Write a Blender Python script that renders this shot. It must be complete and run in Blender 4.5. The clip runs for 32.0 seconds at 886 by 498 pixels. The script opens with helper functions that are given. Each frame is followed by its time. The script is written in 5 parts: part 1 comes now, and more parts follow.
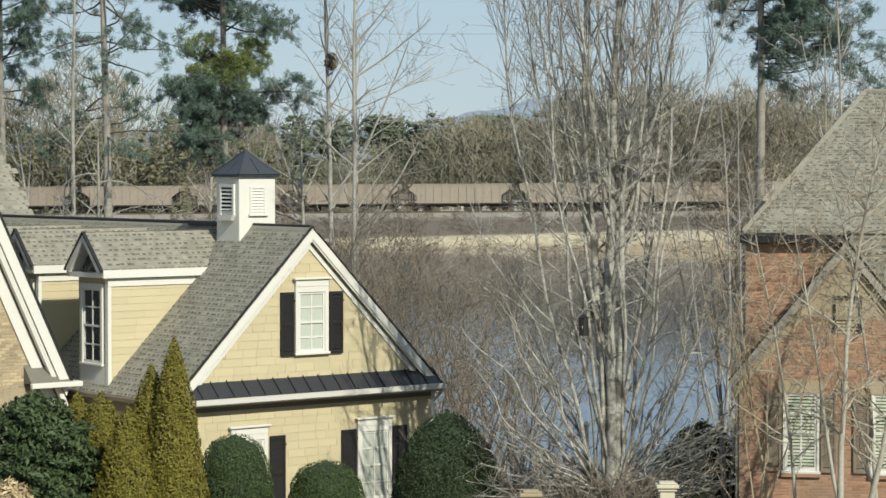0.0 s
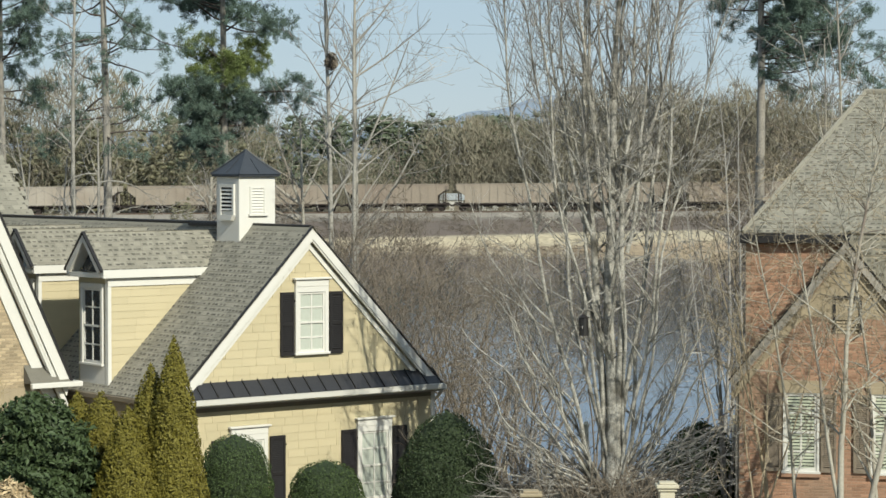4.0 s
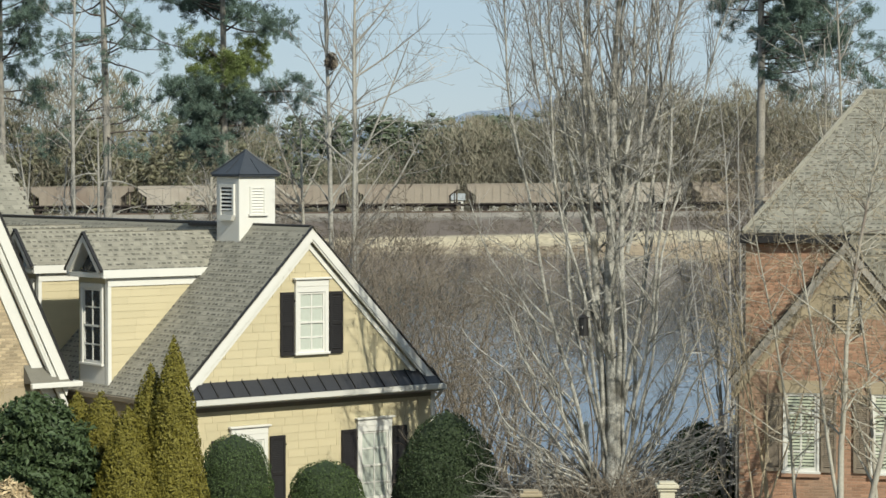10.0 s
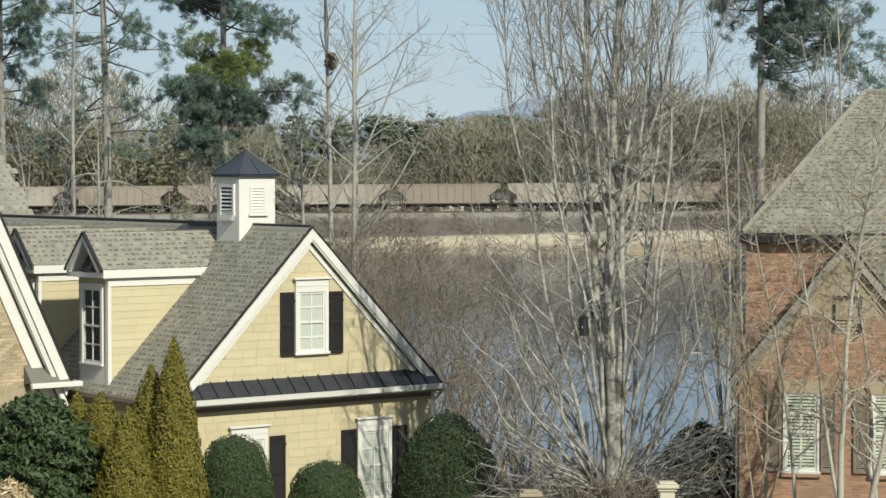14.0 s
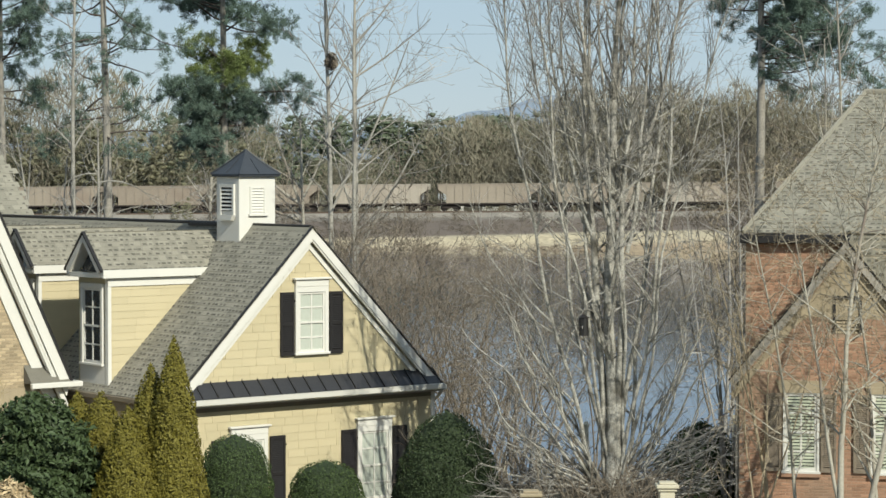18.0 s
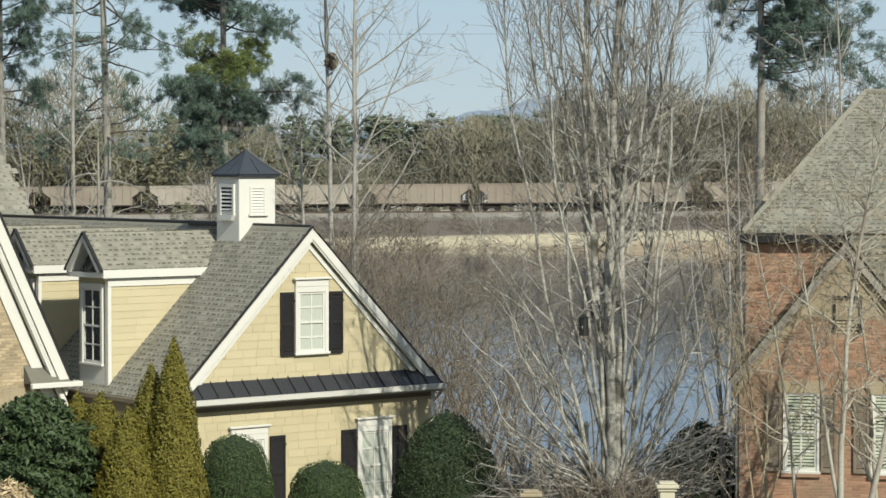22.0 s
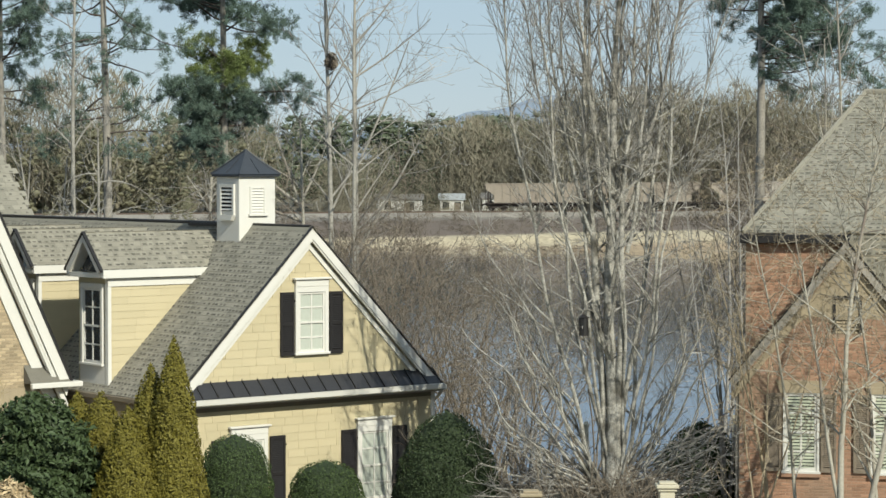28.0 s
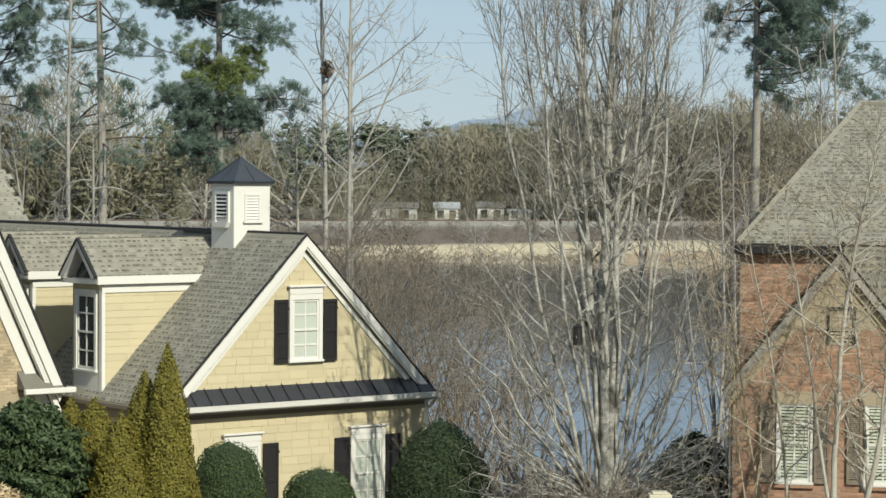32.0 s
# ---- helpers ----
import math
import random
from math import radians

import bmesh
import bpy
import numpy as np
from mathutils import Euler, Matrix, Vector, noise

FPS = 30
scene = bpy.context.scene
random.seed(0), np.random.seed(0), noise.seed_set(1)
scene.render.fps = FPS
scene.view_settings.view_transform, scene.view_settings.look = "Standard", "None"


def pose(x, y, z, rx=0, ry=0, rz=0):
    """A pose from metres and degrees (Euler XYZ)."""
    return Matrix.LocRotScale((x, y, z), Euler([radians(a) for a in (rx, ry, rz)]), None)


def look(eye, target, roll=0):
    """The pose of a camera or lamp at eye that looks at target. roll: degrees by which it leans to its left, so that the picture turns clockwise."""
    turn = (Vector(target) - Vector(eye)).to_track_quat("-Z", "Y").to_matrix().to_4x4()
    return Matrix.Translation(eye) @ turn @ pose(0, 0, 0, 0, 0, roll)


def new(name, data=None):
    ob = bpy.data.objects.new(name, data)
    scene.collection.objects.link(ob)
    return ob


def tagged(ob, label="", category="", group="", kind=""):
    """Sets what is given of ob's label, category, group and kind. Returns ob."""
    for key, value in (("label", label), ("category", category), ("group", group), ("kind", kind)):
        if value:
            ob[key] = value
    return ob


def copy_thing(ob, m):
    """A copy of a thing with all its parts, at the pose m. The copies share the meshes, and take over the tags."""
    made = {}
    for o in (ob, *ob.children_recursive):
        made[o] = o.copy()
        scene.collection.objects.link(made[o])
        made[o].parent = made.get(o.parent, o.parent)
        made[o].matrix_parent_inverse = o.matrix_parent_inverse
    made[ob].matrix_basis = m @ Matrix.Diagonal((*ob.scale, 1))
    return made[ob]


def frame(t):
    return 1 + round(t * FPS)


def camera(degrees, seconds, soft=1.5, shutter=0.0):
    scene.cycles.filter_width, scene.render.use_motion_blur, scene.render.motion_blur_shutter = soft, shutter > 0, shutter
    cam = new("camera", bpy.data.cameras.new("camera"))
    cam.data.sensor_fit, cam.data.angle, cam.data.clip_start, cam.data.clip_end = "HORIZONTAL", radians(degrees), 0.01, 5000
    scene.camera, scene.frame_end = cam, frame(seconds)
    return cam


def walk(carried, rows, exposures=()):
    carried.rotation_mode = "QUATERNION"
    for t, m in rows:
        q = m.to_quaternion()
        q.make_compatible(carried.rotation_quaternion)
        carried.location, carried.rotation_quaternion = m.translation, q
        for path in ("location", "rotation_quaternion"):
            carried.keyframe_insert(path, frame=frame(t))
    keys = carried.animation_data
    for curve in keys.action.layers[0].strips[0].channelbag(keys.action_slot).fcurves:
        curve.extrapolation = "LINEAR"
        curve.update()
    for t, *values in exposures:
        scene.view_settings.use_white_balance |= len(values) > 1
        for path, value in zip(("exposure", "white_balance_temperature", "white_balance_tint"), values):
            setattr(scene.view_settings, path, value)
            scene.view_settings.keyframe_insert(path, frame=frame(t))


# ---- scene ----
EYE = Vector((0.0, 0.0, 8.8))
cam = camera(20.5, 32.0, soft=1.55)


def aim(right, up, roll):
    """Camera pose from degrees turned to the right, tilted up and rolled."""
    a, b = radians(right), radians(up)
    way = Vector((math.sin(a) * math.cos(b), math.cos(a) * math.cos(b), math.sin(b)))
    return look(EYE, EYE + way * 100.0, roll)


walk(cam, [
    (0.0, aim(0, -1.995, 0)), (10.0, aim(0, -1.995, 0)), (20.0, aim(0, -1.995, 0)), (29.5, aim(0, -1.995, 0)),
    (30.0, aim(0, -1.992, 0)), (30.5, aim(0, -1.980, 0.01)), (31.0, aim(0.063, -1.858, 0.283)),
    (31.5, aim(0.067, -1.886, 0.242)), (32.0, aim(0.127, -1.796, 0.389)),
], exposures=[(0.0, 0.03), (32.0, 0.03)])

# ---- light ----
SUN_AZ, SUN_EL = math.atan2(0.51, -0.86), radians(34.0)
world = bpy.data.worlds.new("sky")
scene.world = world
world.use_nodes = True
wn = world.node_tree.nodes
sky = wn.new("ShaderNodeTexSky")
sky.sky_type = "NISHITA"
sky.sun_disc = False
sky.sun_elevation, sky.sun_rotation = SUN_EL, SUN_AZ
sky.air_density, sky.dust_density, sky.ozone_density = 1.0, 0.0, 3.0
wn["Background"].inputs["Strength"].default_value = 0.071
veil = wn.new("ShaderNodeMix")
veil.data_type = "RGBA"
veil.inputs["Factor"].default_value = 0.72
veil.inputs["B"].default_value = (6.5, 8.45, 10.2, 1)
world.node_tree.links.new(sky.outputs["Color"], veil.inputs["A"])
world.node_tree.links.new(veil.outputs["Result"], wn["Background"].inputs["Color"])
sun = new("sun", bpy.data.lights.new("sun", "SUN"))
sun.data.energy, sun.data.angle, sun.data.color = 5.0, radians(0.55), (0.985, 0.98, 0.84)
to_sun = Vector((math.sin(SUN_AZ) * math.cos(SUN_EL), math.cos(SUN_AZ) * math.cos(SUN_EL), math.sin(SUN_EL)))
sun.matrix_world = look(to_sun * 200.0, (0, 0, 0))


# ---- materials ----
def mat(name, color, rough=0.7, vary=0.15, scale=3.0, fine=40.0, bump=0.15, metal=0.0, pick="", hue=0.0, stain=None, spec=0.4):
    """A weathered surface: two scales of noise over the base colour, a fine relief, and a random tone per piece.
    pick: 'object' or 'island' for the random tone."""
    m = bpy.data.materials.new(name)
    m.use_nodes = True
    nt = m.node_tree
    n, l = nt.nodes, nt.links
    b = n["Principled BSDF"]
    b.inputs["Roughness"].default_value = rough
    b.inputs["Metallic"].default_value = metal
    b.inputs["Specular IOR Level"].default_value = spec
    geo = n.new("ShaderNodeNewGeometry")
    big = n.new("ShaderNodeTexNoise")
    big.inputs["Scale"].default_value, big.inputs["Detail"].default_value = scale, 4
    small = n.new("ShaderNodeTexNoise")
    small.inputs["Scale"].default_value, small.inputs["Detail"].default_value = fine, 3
    for t in (big, small):
        l.new(geo.outputs["Position"], t.inputs["Vector"])
    add = n.new("ShaderNodeMath")
    add.operation = "MULTIPLY_ADD"
    l.new(big.outputs["Fac"], add.inputs[0])
    add.inputs[1].default_value = 0.6
    l.new(small.outputs["Fac"], add.inputs[2])
    total = add.outputs[0]
    if pick:
        src = n.new("ShaderNodeObjectInfo").outputs["Random"] if pick == "object" else geo.outputs["Random Per Island"]
        more = n.new("ShaderNodeMath")
        more.operation = "MULTIPLY_ADD"
        l.new(src, more.inputs[0])
        more.inputs[1].default_value = 1.0
        l.new(total, more.inputs[2])
        total = more.outputs[0]
    rng = n.new("ShaderNodeMapRange")
    rng.inputs["From Min"].default_value = 0.45 if not pick else 0.6
    rng.inputs["From Max"].default_value = 1.15 if not pick else 2.0
    l.new(total, rng.inputs["Value"])
    ramp = n.new("ShaderNodeMix")
    ramp.data_type = "RGBA"
    lo = [max(0.0, c * (1 - vary) * (1 - hue * (0, 0.4, 1)[i])) for i, c in enumerate(color)]
    hi = [min(0.9, c * (1 + vary) * (1 + hue * (1, 0.4, 0)[i])) for i, c in enumerate(color)]
    ramp.inputs["A"].default_value, ramp.inputs["B"].default_value = (*lo, 1), (*hi, 1)
    l.new(rng.outputs["Result"], ramp.inputs["Factor"])
    out = ramp.outputs["Result"]
    if stain:
        blot = n.new("ShaderNodeTexNoise")
        blot.inputs["Scale"].default_value, blot.inputs["Detail"].default_value = scale * 0.35, 6
        l.new(geo.outputs["Position"], blot.inputs["Vector"])
        cut = n.new("ShaderNodeMapRange")
        cut.inputs["From Min"].default_value, cut.inputs["From Max"].default_value = 0.5, 0.68
        l.new(blot.outputs["Fac"], cut.inputs["Value"])
        mx = n.new("ShaderNodeMix")
        mx.data_type = "RGBA"
        l.new(cut.outputs["Result"], mx.inputs["Factor"])
        l.new(out, mx.inputs["A"])
        mx.inputs["B"].default_value = (*stain, 1)
        out = mx.outputs["Result"]
    l.new(out, b.inputs["Base Color"])
    if bump:
        bp = n.new("ShaderNodeBump")
        bp.inputs["Strength"].default_value, bp.inputs["Distance"].default_value = bump, 0.02
        l.new(small.outputs["Fac"], bp.inputs["Height"])
        l.new(bp.outputs["Normal"], b.inputs["Normal"])
    return m


def leaf_mat(name, color, vary=0.45, hue=0.25):
    m = mat(name, color, 0.6, vary, 0.6, 9.0, 0.0, pick="island", hue=hue, spec=0.28)
    m.node_tree.nodes["Principled BSDF"].inputs["Subsurface Weight"].default_value = 0.0
    return m


M = dict(
    yellow=mat("yellow_siding", (0.485, 0.416, 0.268), 0.6, 0.05, 1.2, 60, 0.1, pick="object", hue=0.02),
    yellow_wall=mat("yellow_wall", (0.455, 0.398, 0.255), 0.65, 0.06, 1.2, 60, 0.1),
    white=mat("white_paint", (0.625, 0.6, 0.55), 0.45, 0.04, 1.5, 50, 0.05),
    black=mat("shutter_paint", (0.018, 0.016, 0.016), 0.5, 0.2, 4, 40, 0.1),
    metal=mat("dark_metal_roof", (0.045, 0.045, 0.05), 0.42, 0.15, 2, 20, 0.05, metal=0.3),
    slate=mat("blue_metal_roof", (0.045, 0.05, 0.06), 0.5, 0.15, 2, 20, 0.05, metal=0.15),
    shingle_p=mat("shingle_piece", (0.236, 0.222, 0.182), 0.9, 0.2, 2, 60, 0.4, pick="object", hue=0.03),
    shingle=mat("shingle_field", (0.236, 0.222, 0.182), 0.9, 0.2, 2, 60, 0.4, pick="island", hue=0.03),
    # dark dashes that paint the shade in the recesses beside the tabs
    shingle_dark=mat("shingle_cutout", (0.115, 0.107, 0.088), 0.95, 0.25, 2, 60, 0.3, pick="island"),
    frieze=mat("brown_frieze", (0.17, 0.14, 0.1), 0.7, 0.1, 2, 40, 0.1),
    deck=mat("roof_underlay", (0.16, 0.148, 0.122), 0.95, 0.2),
    brick_p=mat("brick_piece", (0.315, 0.188, 0.127), 0.85, 0.36, 1.2, 70, 0.4, pick="object", hue=0.12, stain=(0.27, 0.185, 0.128)),
    brick=mat("brick_field", (0.315, 0.188, 0.127), 0.85, 0.36, 1.2, 70, 0.4, pick="island", hue=0.12, stain=(0.27, 0.185, 0.128)),
    mortar=mat("mortar", (0.31, 0.222, 0.155), 0.95, 0.12, 4, 60, 0.3),
    stucco=mat("tan_stucco", (0.34, 0.275, 0.185), 0.9, 0.22, 3, 60, 0.3),
    tanbrick_p=mat("tan_brick_piece", (0.37, 0.3, 0.2), 0.85, 0.42, 3, 70, 0.4, pick="object", hue=0.08),
    # grey, darker than the white trim; for soffits, brick-house rakes and downpipe
    grey_trim=mat("dull_grey_trim", (0.30, 0.27, 0.23), 0.8, 0.15, 3, 50, 0.2),
    green_blind=mat("pale_green_blind", (0.43, 0.45, 0.34), 0.5, 0.06),
    pane=mat("glazed_blind", (0.46, 0.48, 0.42), 0.12, 0.06, 1.0, 12, 0.02, spec=0.6),
    dark_pane=mat("dark_glass", (0.03, 0.035, 0.04), 0.06, 0.2, 1.0, 12, 0.02, spec=0.6),
    void=mat("dark_interior", (0.02, 0.02, 0.022), 0.8, 0.2),
    bark_pale=mat("pale_grey_bark", (0.33, 0.315, 0.28), 0.85, 0.65, 7.0, 26, 0.9, hue=0.03, stain=(0.1, 0.09, 0.072)),
    twig_pale=mat("grey_twigs", (0.285, 0.272, 0.252), 0.8, 0.6, 1.0, 20, 0.0, pick="island", hue=0.06),
    twig_brown=mat("brown_twigs", (0.165, 0.14, 0.11), 0.85, 0.55, 1.0, 20, 0.0, pick="island", hue=0.08),
    bark_birch=mat("birch_bark", (0.35, 0.32, 0.265), 0.75, 0.25, 3, 25, 0.3, stain=(0.2, 0.16, 0.13)),
    bark_pine=mat("pine_bark", (0.26, 0.235, 0.2), 0.95, 0.35, 2.5, 14, 0.8),
    bark_grey=mat("grey_bark", (0.3, 0.28, 0.245), 0.9, 0.35, 2.5, 20, 0.6, stain=(0.18, 0.165, 0.14)),
    bark_dark=mat("dark_bark", (0.075, 0.06, 0.05), 0.95, 0.3, 2.5, 18, 0.6),
    needle=leaf_mat("pine_needles", (0.094, 0.144, 0.118), 0.45, 0.15),
    # lit copy of the needles: sunlight on the pine's tuft put into the colour
    needle_lit=leaf_mat("sunlit_pine_needles", (0.12, 0.168, 0.058)),
    arbor=leaf_mat("arborvitae_sprays", (0.135, 0.122, 0.02), 0.22, 0.1),
    laurel=leaf_mat("laurel_leaves", (0.04, 0.067, 0.029), 0.35),
    box=leaf_mat("boxwood_leaves", (0.04, 0.068, 0.022), 0.45),
    holly=leaf_mat("holly_leaves", (0.028, 0.047, 0.02), 0.5),
    # lighter and less saturated: haze over the far woods put into the colour
    wood_green=leaf_mat("far_evergreen", (0.098, 0.122, 0.08), 0.14, 0.08),
    wood_olive=leaf_mat("far_olive_leaves", (0.145, 0.142, 0.092), 0.16, 0.08),
    wood_bare=mat("far_bare_twigs", (0.195, 0.178, 0.132), 0.9, 0.4, 0.06, 3, 0.0, pick="island", hue=0.04),
    brush=mat("embankment_twigs", (0.13, 0.112, 0.092), 0.9, 0.5, 0.2, 3, 0.0, pick="island", hue=0.08),
    car=mat("coal_car_steel", (0.26, 0.215, 0.17), 0.75, 0.14, 0.5, 6, 0.1, stain=(0.21, 0.16, 0.125)),
    car_b=mat("coal_car_grey", (0.29, 0.245, 0.195), 0.75, 0.12, 0.5, 6, 0.1, stain=(0.24, 0.19, 0.15)),
    car_c=mat("coal_car_pale", (0.37, 0.325, 0.27), 0.7, 0.12, 0.5, 6, 0.1, stain=(0.3, 0.25, 0.2)),
    coal=mat("coal", (0.02, 0.02, 0.02), 0.7, 0.4, 1, 5, 0.8),
    truck=mat("bogie_steel", (0.045, 0.035, 0.03), 0.8, 0.3),
    rail=mat("rail_steel", (0.2, 0.15, 0.12), 0.5, 0.2, metal=0.6),
    ballast=mat("ballast", (0.23, 0.21, 0.185), 0.95, 0.25, 0.4, 8, 0.5),
    wood=mat("weathered_wood", (0.2, 0.16, 0.12), 0.9, 0.25, 2, 25, 0.4),
    stone=mat("cast_stone", (0.52, 0.47, 0.36), 0.85, 0.12, 3, 40, 0.3),
    # core colours darker than the leaves: shade inside the bushes painted in
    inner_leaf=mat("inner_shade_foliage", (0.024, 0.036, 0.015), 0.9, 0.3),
    inner_arbor=mat("inner_shade_golden", (0.09, 0.078, 0.014), 0.9, 0.3),
    twig_tan=mat("tan_twigs", (0.3, 0.25, 0.175), 0.85, 0.35, 1.0, 20, 0.0, pick="island", hue=0.06),
    cable=mat("black_cable", (0.03, 0.03, 0.032), 0.6, 0.2),
    reed=mat("dead_reeds", (0.2, 0.155, 0.11), 0.9, 0.35, 0.2, 3, 0.0, pick="island", hue=0.06),
    pale_roof=mat("pale_metal_roof", (0.36, 0.38, 0.39), 0.6, 0.1, 0.3, 5, 0.0),
    dry=leaf_mat("dry_tan_grass", (0.4, 0.32, 0.2), 0.3, 0.1),
    twig_gold=mat("golden_twigs", (0.3, 0.24, 0.13), 0.8, 0.3, 1.0, 20, 0.0, pick="island", hue=0.06),
    far_white=mat("far_white_wall", (0.68, 0.66, 0.62), 0.7, 0.08, 0.3, 5, 0.0),
    far_roof=mat("far_grey_roof", (0.2, 0.19, 0.18), 0.8, 0.1, 0.3, 5, 0.0),
    # distance haze is put into the hills' pale blue colour
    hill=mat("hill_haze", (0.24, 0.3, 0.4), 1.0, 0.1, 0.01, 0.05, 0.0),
)


def ground_mat():
    m = bpy.data.materials.new("ground_cover")
    m.use_nodes = True
    n, l = m.node_tree.nodes, m.node_tree.links
    b = n["Principled BSDF"]
    b.inputs["Roughness"].default_value = 0.95
    geo = n.new("ShaderNodeNewGeometry")
    sep = n.new("ShaderNodeSeparateXYZ")
    l.new(geo.outputs["Position"], sep.inputs[0])
    nz = n.new("ShaderNodeTexNoise")
    nz.inputs["Scale"].default_value, nz.inputs["Detail"].default_value = 0.18, 8
    l.new(geo.outputs["Position"], nz.inputs["Vector"])
    wob = n.new("ShaderNodeMath")
    wob.operation = "MULTIPLY_ADD"
    l.new(nz.outputs["Fac"], wob.inputs[0])
    wob.inputs[1].default_value = 5.0
    l.new(sep.outputs["Y"], wob.inputs[2])
    mr = n.new("ShaderNodeMapRange")
    mr.inputs["From Min"].default_value, mr.inputs["From Max"].default_value = 0, 600
    l.new(wob.outputs[0], mr.inputs["Value"])
    cr = n.new("ShaderNodeValToRGB")
    el = cr.color_ramp.elements
    stops = [(0, (0.14, 0.125, 0.06)), (68, (0.15, 0.125, 0.07)), (80, (0.10, 0.075, 0.05)), (240, (0.34, 0.265, 0.16)), (289, (0.36, 0.26, 0.16)),
             (294, (0.44, 0.36, 0.24)), (302, (0.45, 0.38, 0.26)), (306, (0.14, 0.105, 0.08)), (348, (0.15, 0.115, 0.09)), (352, (0.2, 0.178, 0.152)),
             (372, (0.18, 0.16, 0.13)), (378, (0.14, 0.115, 0.08)), (600, (0.1, 0.1, 0.05))]
    for i, (y, c) in enumerate(stops):
        e = el[i] if i < 2 else el.new(y / 600)
        e.position, e.color = y / 600, (*c, 1)
    l.new(mr.outputs["Result"], cr.inputs["Fac"])
    nf = n.new("ShaderNodeTexNoise")
    nf.inputs["Scale"].default_value, nf.inputs["Detail"].default_value = 1.3, 8
    l.new(geo.outputs["Position"], nf.inputs["Vector"])
    mm = n.new("ShaderNodeMix")
    mm.data_type, mm.blend_type = "RGBA", "OVERLAY"
    mm.inputs["Factor"].default_value = 0.6
    l.new(cr.outputs["Color"], mm.inputs["A"])
    l.new(nf.outputs["Fac"], mm.inputs["B"])
    l.new(mm.outputs["Result"], b.inputs["Base Color"])
    bp = n.new("ShaderNodeBump")
    bp.inputs["Strength"].default_value, bp.inputs["Distance"].default_value = 0.6, 0.15
    l.new(nf.outputs["Fac"], bp.inputs["Height"])
    l.new(bp.outputs["Normal"], b.inputs["Normal"])
    return m


def water_mat():
    m = bpy.data.materials.new("lake_water")
    m.use_nodes = True
    n, l = m.node_tree.nodes, m.node_tree.links
    b = n["Principled BSDF"]
    b.inputs["Base Color"].default_value = (0.045, 0.058, 0.095, 1)
    b.inputs["Roughness"].default_value = 0.04
    b.inputs["IOR"].default_value = 1.33
    geo = n.new("ShaderNodeNewGeometry")
    mp = n.new("ShaderNodeMapping")
    mp.inputs["Scale"].default_value = (0.5, 1.6, 1.0)
    l.new(geo.outputs["Position"], mp.inputs["Vector"])
    a = n.new("ShaderNodeTexNoise")
    a.inputs["Scale"].default_value, a.inputs["Detail"].default_value = 1.3, 5
    l.new(mp.outputs["Vector"], a.inputs["Vector"])
    bp = n.new("ShaderNodeBump")
    bp.inputs["Strength"].default_value, bp.inputs["Distance"].default_value = 0.07, 0.1
    l.new(a.outputs["Fac"], bp.inputs["Height"])
    l.new(bp.outputs["Normal"], b.inputs["Normal"])
    return m


